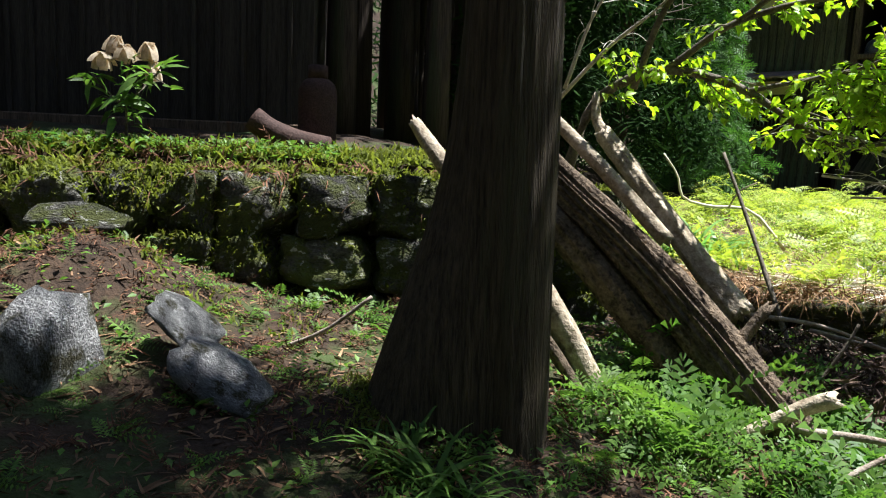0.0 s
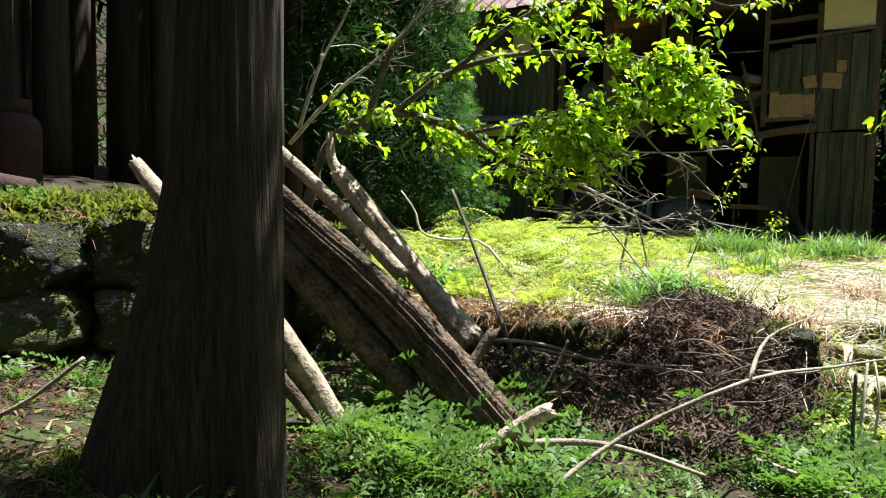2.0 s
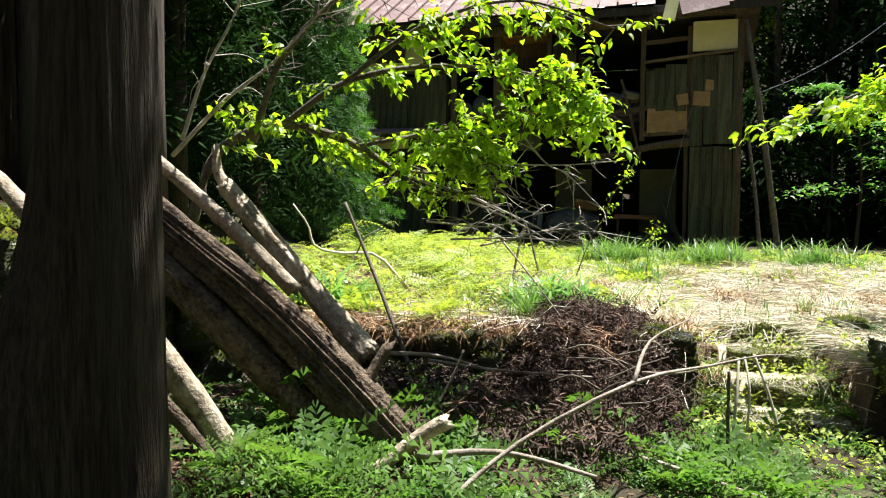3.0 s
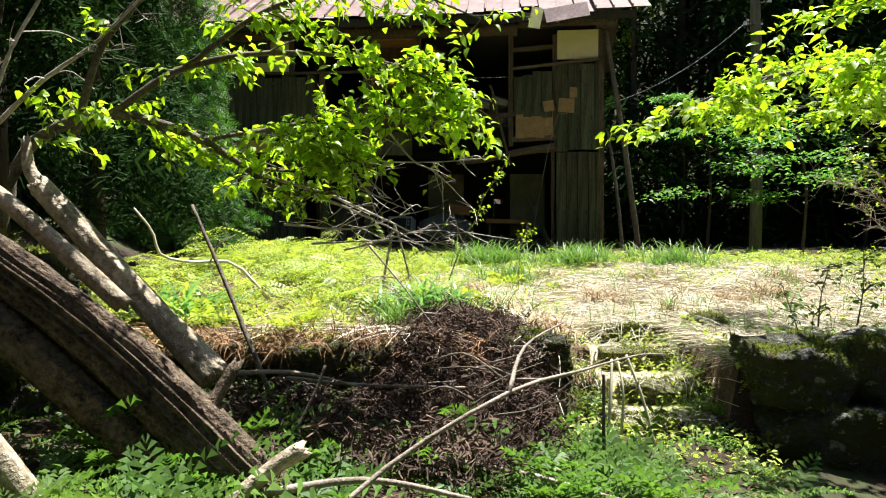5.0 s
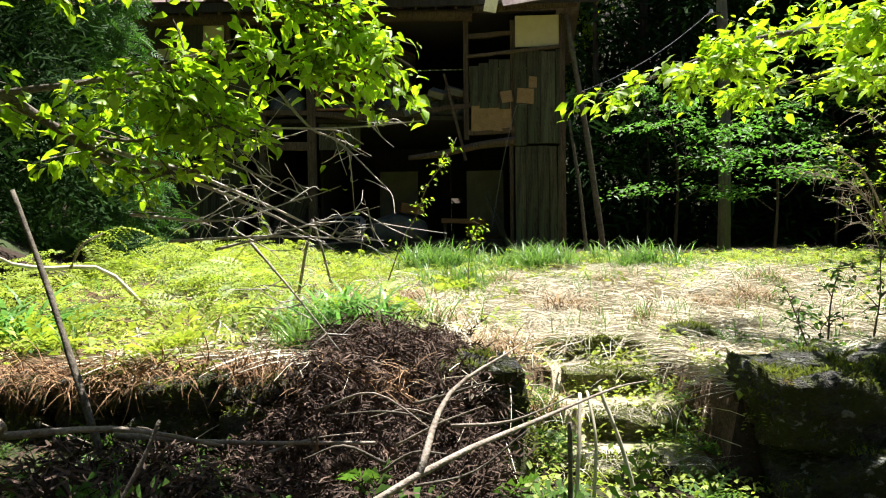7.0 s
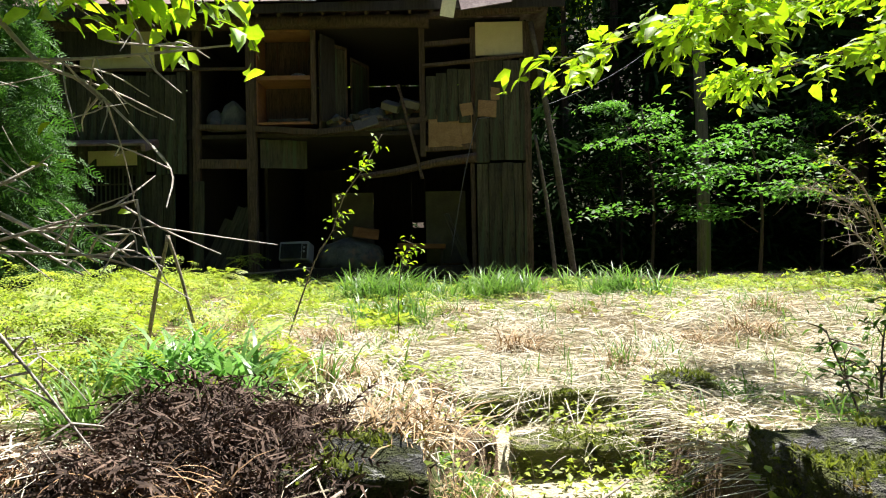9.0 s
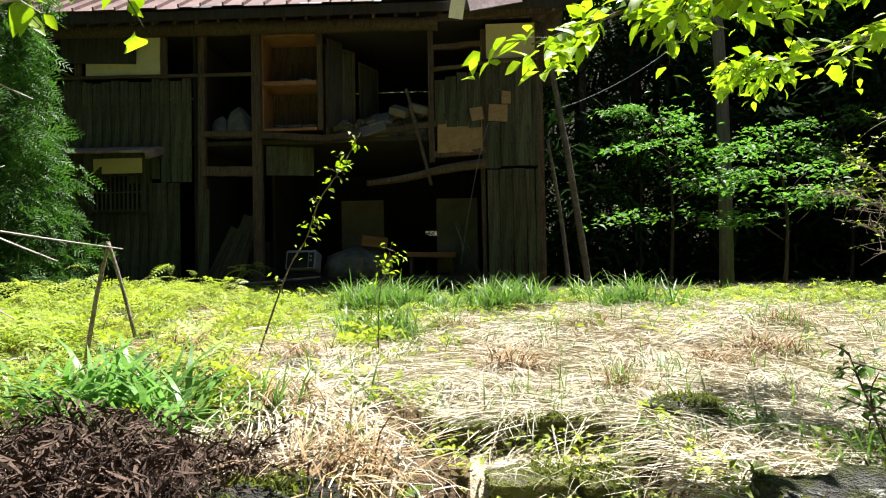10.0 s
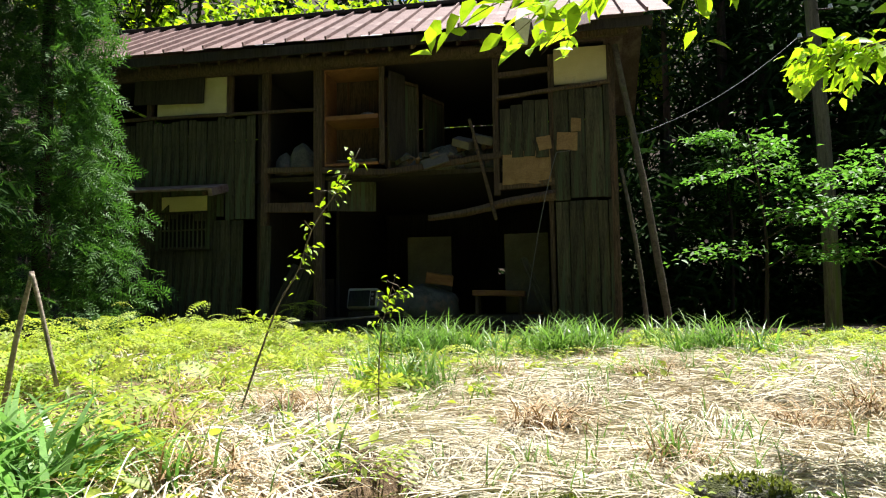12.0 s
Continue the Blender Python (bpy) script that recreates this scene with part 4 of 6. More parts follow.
# ---------- the big cedar ----------
def big_trunk():
    t = thing("cedar_tree", "large cedar trunk with furrowed brown bark and flaring roots", "tree", (-0.42, 2.36, 0))
    V, F = [], []
    sides, levels = 96, 90
    z0 = gz(-0.42, 2.36) - 0.25
    for i in range(levels):
        u = i / (levels - 1)
        z = z0 + (u ** 1.7) * 9.0
        h = max(z - z0, 0)
        r = 0.236 - 0.010 * h + 0.035 * math.exp(-h / 0.4)
        for k in range(sides):
            w = 2 * math.pi * k / sides
            flare = math.exp(-h / 0.42)
            lobes = 0.40 * math.exp(-(h / 1.15) ** 2.2) * max(math.cos(w - 3.85), 0) ** 2.4 + flare * (0.05 * math.cos(3 * w + 0.6) + 0.02 * math.cos(5 * w + 2))
            fur = 0.004 * math.sin(w * 23 + 3.0 * noise.noise(Vector((math.cos(w) * 2, math.sin(w) * 2, z * 0.5)))) + 0.009 * noise.noise(Vector((math.cos(w) * 9, math.sin(w) * 9, z * 0.9)))
            rr = r + lobes + fur
            V.append((rr * math.cos(w) - 0.01 * h, rr * math.sin(w), z))
    for i in range(levels - 1):
        for k in range(sides):
            F.append((i * sides + k, i * sides + (k + 1) % sides, (i + 1) * sides + (k + 1) % sides, (i + 1) * sides + k))
    mesh_object("trunk", V, F, BARK, t, smooth=True)
    return t
big_cedar = big_trunk()

SPRAYS = [spray_template(7, i) for i in range(3)]
FINE = [spray_template(5, 20 + i) for i in range(3)]
COARSE = [spray_template(4, 10 + i) for i in range(3)]
def crown(name, parent, base, z0, z1, r0, r1, count, size, material, seed, templates=COARSE, power=0.8):
    """Conifer crown: drooping sprays round the stem, with gaps."""
    r = np.random.default_rng(seed)
    pieces = []
    u = r.random(count) ** power
    az = r.random(count) * 2 * math.pi
    gaps = 0.70 + 0.30 * np.sin(az * 3 + u * 17 + seed) * np.sin(u * 31 + seed)
    rad = (r0 + (r1 - r0) * u) * gaps * np.sqrt(0.18 + 0.82 * r.random(count))
    z = z0 + (z1 - z0) * u - rad * 0.25
    pos = np.stack([base[0] + rad * np.cos(az), base[1] + rad * np.sin(az), z], -1)
    yaw = az - math.pi / 2 + r.normal(0, 0.6, count)
    pit = r.normal(-0.35, 0.4, count)
    sc = size * r.uniform(0.6, 1.3, count)
    for i in range(3):
        m = np.arange(count) % 3 == i
        pieces.append(scatter(templates[i], pos[m], yaw[m], pit[m], r.normal(0, 0.7, m.sum()), sc[m]))
    return mesh_object(name, *stack(pieces), material, parent)

# unseen crown, set off the trunk's axis to throw shade on the forest floor
crown("crown", big_cedar, (1.6, 0.9), 6.0, 13, 2.0, 0.5, 760, 0.75, SHADECEDAR, 3)

def cedar(at, r, h, crown_z, crown_r, count, material, label, seed, size=0.7, group="forest cedars", templates=COARSE, power=0.8):
    x, y = at
    t = thing("cedar_tree", label, "tree", (x, y, gz(x, y)), group)
    rr = random.Random(seed)
    limb("trunk", [(0, 0, -0.3), (rr.uniform(-.05, .05), rr.uniform(-.05, .05), h * 0.5), (rr.uniform(-.2, .2), rr.uniform(-.2, .2), h)], r, r * 0.25, FAR_BARK, t, 14, 12, 0.12, seed=seed)
    crown("crown", t, (0, 0), crown_z, h, crown_r, 0.25, count, size, material, seed, templates, power)
    return t

# foliage-covered young cedars beside the house
cedar((-5.85, 15.4), 0.16, 11.0, 0.5, 2.25, 10500, CEDAR, "young cedar with dense drooping green foliage down to the ground", 21, 0.29, "", FINE, 1.2)
# second tree is added, hidden by the big trunk, so its crown shades the wall
cedar((-2.42, 5.05), 0.2, 18.0, 12.5, 1.3, 130, SHADECEDAR, "tall cedar added behind the big trunk to shade the wall", 25, 0.85, "")
cedar((-7.6, 13.2), 0.2, 13.0, 0.8, 2.3, 2600, SHADECEDAR, "dense dark cedar beside the house", 22, 0.7, "")
cedar((-4.6, 10.4), 0.17, 12.0, 0.7, 2.1, 3600, SHADECEDAR, "dense dark cedar at the terrace edge", 23, 0.5, "", COARSE, 1.1)
cedar((-4.0, 7.6), 0.15, 11.0, 1.2, 1.6, 2200, SHADECEDAR, "dense dark cedar at the terrace edge", 24, 0.5, "", COARSE, 1.1)
fr = random.Random(3)
spots = [(-2.42, 5.05), (-4.6, 10.4), (-4.0, 7.6), (-5.85, 15.4), (-7.6, 13.2)]
ZONES = ((-1.5, 9.5, 6.0, 17.0, 0.5), (5.2, 10.0, 17.5, 21.0, 3.0), (-7.4, -3.4, 13.6, 17.4, 4.5), (-3.0, -3.4, 2.3, 1.5, 1.3), (-1.5, -2.2, 1.3, 0.6, 0.5))
def shades_terrace(x, y, z, h):
    """Whether a stem of that height would throw its shade on the open ground."""
    for x0, x1, y0, y1, zt in ZONES:
        for q in (0.3, 0.5, 0.7, 0.85, 1.0):
            k = z + h * q - zt
            if k > 0 and x0 - 1.2 < x - 0.19 * k < x1 + 1.2 and y0 - 1.2 < y - 0.36 * k < y1 + 1.2:
                return True
    return False
def plant(n, x0, x1, y0, y1, gap, hs, free=True):
    made = 0
    for tries in range(n * 30):
        x, y = fr.uniform(x0, x1), fr.uniform(y0, y1)
        h = fr.uniform(*hs)
        z = gz(x, y)
        if -9.8 < x < 5.8 and 17.5 < y < 27 or -7.8 < x < -2.9 and -3 < y < 4.6 and (x + 4.6) * 0.77 - (y - 4.3) * 0.64 > -3.2:
            continue
        if math.hypot(x - 2, y - 3) < 6.0 and x > bank_x(y) - 0.3 or (-6.9 < x < -1.0 and 8.6 < y < 18) or shades_terrace(x, y, z, h) or any(math.hypot(x - a, y - b) < gap for a, b in spots):
            continue
        spots.append((x, y))
        cedar((x, y), fr.uniform(0.14, 0.26), h, h * fr.uniform(0.25, 0.4), fr.uniform(1.6, 2.3), 170, SHADECEDAR, "tall dark cedar in the plantation", 100 + len(spots), 1.55)
        made += 1
        if made >= n:
            break
plant(34, -15, -3.0, 4.8, 16, 1.15, (13, 19))
plant(40, 5.8, 22, 19.6, 30, 1.15, (10, 17))
plant(18, -20, 24, 27, 36, 1.6, (13, 20))
plant(12, 10, 24, -6, 19, 2.0, (11, 15))
# unseen trees behind the camera, added to block sky light from there
plant(26, -16, 18, -14, -4, 1.8, (14, 19))
plant(6, -16, -8, -6, 4, 2.0, (14, 19))
# understorey on the slopes
ru = np.random.default_rng(77)
n = 12000
ua, ur = ru.uniform(0, 6.28, n), ru.uniform(17, 46, n)
ux, uy = 1 + ur * np.cos(ua), 10 + ur * np.sin(ua)
keep = ~((ux > -11) & (ux < 7) & (uy > 14) & (uy < 27))
ux, uy = ux[keep], uy[keep]
n = len(ux)
uz = ground_z(ux, uy) + ru.uniform(0, 1, n) ** 2 * 4.5
nb = 4200
bx_, by_ = ru.uniform(4.6, 24, nb), ru.uniform(22.5, 33, nb)
ux, uy = np.concatenate([ux, bx_]), np.concatenate([uy, by_])
uz = np.concatenate([uz, ground_z(bx_, by_) + ru.uniform(0, 1, nb) ** 1.5 * 5.0])
n = len(ux)
stuff("hillside_undergrowth", "dark evergreen undergrowth on the wooded slopes", "undergrowth", scatter(COARSE[0], np.stack([ux, uy, uz], -1), ru.uniform(0, 6.28, n), ru.normal(-0.2, 0.5, n), ru.normal(0, 0.6, n), ru.uniform(0.7, 1.7, n)), SHADECEDAR)

# ---------- fallen logs ----------
def log(label, points, r0, r1, material, sides=22, n=26, furrows=9, depth=0.08, seed=0, flat=0.0):
    V, F = furrowed(points, r0, r1, sides, n, furrows, depth, seed, flat)
    return tagged(mesh_object("log", V, F, material, None, smooth=True), label, "log")
log("pale barkless fallen log leaning on the stone wall", [(-1.30, 4.58, 1.64), (-0.92, 4.54, 1.26), (-0.45, 4.48, 0.79), (-0.10, 4.44, 0.45)], 0.072, 0.10, LOGWOOD, 40, 50, 8, 0.10, 1)
log("broken side fork of the pale log", [(-1.22, 4.57, 1.56), (-1.38, 4.60, 1.74), (-1.42, 4.62, 1.93)], 0.06, 0.028, LOGWOOD, 14, 10, 6, 0.1, 2)
log("thick half-rotten log with furrowed mossy bark leaning on the wall", [(-1.80, 3.82, 1.70), (-1.10, 3.86, 1.20), (-0.35, 3.92, 0.62), (0.50, 3.82, -0.10)], 0.15, 0.175, BARKLOG, 90, 60, 21, 0.24, 3)
log("thin reddish fallen pole leaning beside the logs", [(-1.75, 4.22, 1.90), (-1.1, 4.22, 1.40), (-0.55, 4.22, 0.92)], 0.05, 0.055, LOGWOOD, 14, 20, 6, 0.1, 4)
log("dark rotten split log under the others", [(-1.60, 3.70, 1.40), (-0.9, 3.82, 0.79), (-0.04, 3.92, -0.03)], 0.14, 0.15, BARKLOG, 40, 30, 13, 0.16, 5, 0.15)
log("short mossy log propped behind the cedar", [(-0.82, 3.05, 0.80), (-0.62, 3.2, 0.42), (-0.42, 3.36, -0.05)], 0.075, 0.085, LOGWOOD, 20, 18, 8, 0.1, 6)
log("thin mossy log propped behind the cedar", [(-0.72, 3.0, 0.5), (-0.58, 3.13, 0.25), (-0.42, 3.24, -0.05)], 0.04, 0.045, BARKLOG, 14, 12, 6, 0.1, 7)
log("mossy broken log end lying on the stone wall", [(-2.16, 3.38, 1.66), (-1.95, 3.38, 1.46), (-1.70, 3.40, 1.22)], 0.05, 0.07, LOGWOOD, 16, 14, 6, 0.1, 8)
log("mossy forked snag beside the fallen log", [(0.12, 3.72, 0.0), (0.08, 3.9, 0.32), (0.2, 4.05, 0.62)], 0.05, 0.035, BARKLOG, 14, 14, 6, 0.1, 9)
log("broken pale root end on the ground", [(0.30, 3.45, 0.0), (0.55, 3.62, 0.2), (0.68, 3.68, 0.27)], 0.035, 0.05, LOGWOOD, 14, 12, 5, 0.15, 10)

# ---------- forked dead branch ----------
def branch(name, label, category, lines, material):
    t = thing(name, label, category, lines[0][0][0])
    o = np.array(lines[0][0][0])
    for i, (pts, r0, r1) in enumerate(lines):
        limb("stem" if i == 0 else "twig", [tuple(np.array(p) - o) for p in pts], r0, r1, material, t, 16 if i == 0 else 9, 8, 0.25, seed=i)
    return t
branch("dead_branch", "long bare pale forked dead branch lying before the steps", "branch", [
    ([(0.75, 3.25, gz(.75, 3.25)), (1.1, 3.65, 0.2), (1.69, 3.96, 0.5), (2.15, 4.75, 0.46), (2.62, 5.5, 0.42), (2.97, 6.22, 0.30)], 0.016, 0.004),
    ([(1.69, 3.96, 0.5), (1.78, 4.3, 0.68), (2.05, 4.7, 0.78)], 0.013, 0.004)], TWIG)

# ---------- leafy shrubs ----------
PALETWIG = mat("bleached_twig", (0.30, 0.26, 0.21), (0.62, 0.57, 0.50), 8.0, 0.85, 0.3, 60, (0.22, 0.20, 0.12), 3.0, 0.62)
LEAFT, SMALL = leaf_template(0.55, 0.35, 0.3), leaf_small()
def shrub_tree(name, label, stems, material_leaf, template, leaf_size, per_twig, twigs, seed, spread=0.5, bare=(), wood=BRANCH, hang=-0.3, category="shrub", twig_r=0.006, flat=0.6, start=6):
    """Stems given as lines; side twigs grow from them, leaves from the twigs."""
    r = np.random.default_rng(seed)
    t = thing(name, label, category, stems[0][0][0])
    o = np.array(stems[0][0][0])
    LP, LY, LI, LS, tw = [], [], [], [], []
    for i, (pts, r0, r1) in enumerate(stems):
        rel = [tuple(np.array(p) - o) for p in pts]
        limb("stem" if i == 0 else "branch", rel, r0, r1, wood, t, 20, 8, 0.3, seed=i)
        L = smooth_line(rel, 40)
        for k in range(twigs):
            s = int(r.uniform(start, 39.9))
            d = r.normal(0, 1, 3) * np.array([1, 0.8, flat]) + (L[min(s + 1, 39)] - L[s - 1]) * 6
            d = d / np.linalg.norm(d) * spread * r.uniform(0.35, 1.15)
            q = [L[s], L[s] + d * 0.5 + r.normal(0, 0.07 * spread, 3), L[s] + d + np.array([0, 0, -0.12 * spread])]
            Q = smooth_line(q, 8)
            tw.append(tube(Q, np.linspace(twig_r, twig_r * 0.35, 8), 4, 0, 0, False))
            if i in bare and r.random() < 0.85:
                side = Q[4] + r.normal(0, 0.35 * spread, 3)
                tw.append(tube(smooth_line([Q[3], (Q[3] + side) / 2 + r.normal(0, 0.02, 3), side], 5), np.linspace(twig_r * 0.7, twig_r * 0.3, 5), 4, 0, 0, False))
                continue
            for j in range(per_twig):
                p = Q[int(r.uniform(2, 8))] + r.normal(0, 0.03, 3)
                LP.append(p); LY.append(math.atan2(d[1], d[0]) - math.pi / 2 + r.normal(0, 1.0)); LI.append(r.normal(hang, 0.45)); LS.append(leaf_size * r.uniform(0.55, 1.25))
    V, F = join(tw)
    tagged(mesh_object("twig_tangle", V, F, wood, t), kind="stuff")
    if len(LP):
        LP = np.array(LP)
        tagged(mesh_object("foliage", *scatter(template, LP, np.array(LY), np.array(LI), r.normal(0, 0.5, len(LP)), np.array(LS)), material_leaf, t), kind="stuff")
    return t

shrub_tree("overhanging_shrub", "leafy overhanging shrub with arching limbs and bright green leaves", [
    ([(-1.75, 4.7, 1.2), (-1.5, 4.75, 1.9), (-0.95, 4.8, 2.12), (-0.45, 5.1, 1.98), (0.0, 5.4, 1.65), (0.45, 5.55, 1.62)], 0.05, 0.012),
    ([(-0.95, 4.8, 2.12), (-0.5, 4.95, 2.45), (0.1, 5.2, 2.6), (0.9, 5.5, 2.55), (1.55, 5.7, 2.2)], 0.03, 0.006),
    ([(-0.5, 4.95, 2.45), (0.1, 5.0, 2.85), (0.8, 5.2, 3.05), (1.5, 5.4, 2.85)], 0.022, 0.005),
    ([(-0.45, 5.1, 1.98), (0.1, 5.3, 2.1), (0.7, 5.5, 2.25), (1.3, 5.6, 2.15)], 0.02, 0.005),
    ([(-1.2, 4.8, 2.0), (-0.9, 4.7, 2.6), (-0.4, 4.8, 3.1), (0.2, 5.0, 3.4)], 0.03, 0.008),
    ([(-0.2, 5.3, 1.8), (0.15, 5.5, 1.8), (0.5, 5.6, 2.0)], 0.012, 0.004),
    ([(0.0, 5.2, 2.1), (0.3, 5.3, 2.0), (0.55, 5.4, 1.85)], 0.01, 0.004),
    ([(0.6, 5.4, 2.6), (1.1, 5.5, 2.45), (1.45, 5.6, 2.1)], 0.01, 0.004),
], LEAF, LEAFT, 0.085, 16, 30, 5, 0.40, (4,), start=9)
shrub_tree("bare_shrub", "tangle of bare grey dead twigs reaching from the shrub", [
    ([(-0.45, 5.1, 1.95), (-0.1, 5.4, 1.75), (0.3, 5.6, 1.62), (0.8, 5.6, 1.40), (1.15, 5.6, 1.22)], 0.018, 0.003),
    ([(0.23, 5.50, 1.85), (0.67, 5.50, 1.85), (1.16, 5.50, 1.84), (1.61, 5.50, 1.87)], 0.009, 0.003),
    ([(0.78, 5.56, 2.10), (0.98, 5.56, 1.86), (1.15, 5.56, 1.77), (1.38, 5.56, 1.54)], 0.009, 0.003),
    ([(0.56, 5.45, 1.75), (0.67, 5.45, 1.62), (0.97, 5.45, 1.48)], 0.009, 0.003),
    ([(-0.25, 5.60, 1.71), (0.28, 5.60, 1.58), (0.75, 5.60, 1.38), (1.10, 5.60, 1.18)], 0.016, 0.003),
    ([(0.62, 5.62, 1.23), (0.87, 5.62, 0.93), (1.12, 5.62, 0.61)], 0.009, 0.003),
    ([(0.01, 5.47, 1.39), (0.54, 5.47, 1.35), (0.97, 5.47, 1.47)], 0.009, 0.003),
    ([(0.45, 5.54, 1.19), (0.82, 5.54, 1.28), (1.30, 5.54, 1.41)], 0.009, 0.003),
    ([(0.21, 5.50, 1.24), (0.77, 5.50, 1.26), (1.39, 5.50, 1.23)], 0.009, 0.003),
    ([(-1.9, 4.75, 1.9), (-1.4, 4.7, 2.3), (-0.95, 4.68, 2.58), (-0.5, 4.7, 3.0)], 0.02, 0.006),
    ([(-1.7, 4.6, 2.0), (-1.5, 4.6, 2.5), (-1.25, 4.6, 2.9), (-1.1, 4.6, 3.3)], 0.018, 0.006),
], LEAF, LEAFT, 0.06, 2, 9, 6, 0.36, tuple(range(11)), PALETWIG, twig_r=0.0045)
shrub_tree("overhanging_tree", "broad tree limb with large translucent yellow-green leaves", [
    ([(7.2, 8.2, 0.2), (7.0, 8.2, 1.6), (6.4, 8.1, 2.6), (5.4, 7.9, 2.95), (4.3, 7.7, 2.85), (3.5, 7.5, 2.55), (2.9, 7.38, 2.32)], 0.06, 0.004),
    ([(6.4, 8.1, 2.6), (5.8, 8.9, 2.85), (5.2, 9.25, 2.78), (4.6, 9.25, 2.65)], 0.025, 0.004),
    ([(6.4, 8.1, 2.6), (5.6, 7.8, 2.55), (4.9, 7.7, 2.5)], 0.018, 0.004),
    ([(4.3, 7.7, 2.85), (3.95, 7.35, 2.62), (3.55, 7.2, 2.42)], 0.012, 0.003),
    ([(5.6, 7.9, 2.9), (5.2, 8.5, 3.1), (4.7, 8.9, 3.2)], 0.016, 0.004),
    ([(6.4, 8.1, 2.6), (5.8, 7.2, 3.2), (5.0, 6.7, 3.3), (4.2, 6.5, 3.1)], 0.022, 0.004),
    ([(5.6, 7.5, 3.0), (5.1, 7.1, 2.85), (4.6, 6.9, 2.75)], 0.014, 0.004),
], LEAF, leaf_template(0.5, 0.3, 0.25), 0.115, 12, 36, 8, 0.48, category="tree", flat=0.35, hang=-0.15, twig_r=0.0035)
shrub_tree("thorny_bush", "straggly bush with reddish twigs and small yellow-green leaves", [
    ([(9.3, 14.2, 0.5), (9.1, 14.2, 1.4), (8.6, 14.1, 2.3), (7.9, 14.0, 2.75)], 0.03, 0.006),
    ([(9.1, 14.2, 1.2), (8.6, 14.0, 1.8), (8.0, 13.9, 2.1), (7.5, 13.9, 2.2)], 0.02, 0.005),
    ([(9.5, 14.2, 0.5), (9.5, 14.3, 1.8), (9.2, 14.2, 2.8), (8.7, 14.2, 3.3)], 0.025, 0.006),
    ([(9.0, 14.0, 0.5), (8.8, 14.0, 1.1), (8.3, 13.9, 1.6)], 0.015, 0.005),
    ([(9.4, 14.3, 1.4), (9.9, 14.0, 2.2), (9.9, 13.8, 2.9)], 0.02, 0.005),
], LEAF, LEAFT, 0.08, 5, 40, 12, 0.55, (1, 3), TWIG, 0.2)
shrub_tree("weed_shrub", "low leafy weeds on the bank beside the steps", [
    ([(4.6, 7.2, 0.4), (4.65, 7.25, 0.7), (4.75, 7.3, 1.0)], 0.008, 0.003),
    ([(5.0, 7.3, 0.4), (5.05, 7.3, 0.75), (5.1, 7.4, 1.15)], 0.008, 0.003),
    ([(4.3, 6.9, 0.4), (4.25, 6.95, 0.6), (4.2, 7.0, 0.8)], 0.006, 0.003),
], FERN, LEAFT, 0.06, 6, 14, 13, 0.22, (), BRANCH, 0.1)
# leafy vine sprig, sprout and snapped stems on the terrace
shrub_tree("vine_sprig", "tall thin leafy sprig leaning over the terrace", [([(0.83, 9.3, 0.4), (1.11, 9.32, 1.18), (1.27, 9.32, 1.45), (1.38, 9.32, 1.75), (1.56, 9.32, 2.01), (1.72, 9.32, 2.29)], 0.008, 0.003)], LEAF, LEAFT, 0.05, 4, 24, 14, 0.1, twig_r=0.003)
shrub_tree("leafy_sprout", "small leafy sprout in the straw", [([(1.82, 9.38, 0.4), (1.84, 9.38, 1.0), (1.95, 9.37, 1.42)], 0.006, 0.002)], LEAF, LEAFT, 0.05, 5, 14, 15, 0.13, twig_r=0.003)
def stick(label, points, r0, r1, material, name="stick", n=14):
    return tagged(limb(name, points, r0, r1, material, None, n, 8, 0.3, seed=len(label)), label, "stick")
stick("snapped brown stem bent in two on the terrace", [(0.27, 7.87, 0.45), (0.37, 7.86, 1.0), (0.455, 7.855, 1.36), (0.465, 7.855, 1.37), (0.54, 7.86, 1.13), (0.61, 7.87, 0.83)], 0.014, 0.010, TWIG)
stick("leaning brown dead stick before the terrace wall", [(-0.86, 5.79, 1.55), (-0.45, 5.5, 0.9), (0.01, 5.12, 0.18)], 0.014, 0.02, BRANCH)
stick("pale twisted dead branch on the terrace", [(-1.85, 6.67, 1.56), (-1.72, 6.76, 1.34), (-1.65, 6.79, 1.11), (-1.42, 6.99, 1.03), (-1.13, 7.28, 1.0), (-0.8, 7.4, 0.62)], 0.010, 0.020, STRAW)
stick("pale twisted dead branch on the terrace", [(-1.30, 7.1, 1.02), (-1.2, 7.1, 1.2), (-1.05, 7.15, 1.3)], 0.012, 0.006, TWIG)
stick("thin dark stake standing before the steps", [(2.31, 4.92, -0.35), (2.30, 4.91, 0.05), (2.3, 4.91, 0.40)], 0.012, 0.011, BRANCH)
stick("pale dead stalk leaning on the steps", [(2.56, 5.62, 0.40), (2.66, 5.5, 0.1), (2.73, 5.42, -0.22)], 0.010, 0.014, STRAW)
stick("pale dead stalk leaning on the steps", [(2.46, 5.65, 0.36), (2.43, 5.5, 0.1), (2.40, 5.42, -0.18)], 0.010, 0.012, STRAW)
stick("pale dead stalk leaning on the steps", [(2.50, 5.65, 0.37), (2.52, 5.5, 0.15), (2.50, 5.45, -0.15)], 0.008, 0.010, STRAW)
stick("long grey branch lying on the ground before the steps", [(1.25, 4.35, 0.02), (1.8, 4.33, -0.06), (2.55, 4.12, -0.18)], 0.018, 0.010, TWIG)
stick("long grey branch lying on the ground", [(0.55, 3.5, 0.12), (1.0, 3.75, 0.1), (1.5, 3.85, -0.02)], 0.022, 0.012, TWIG)
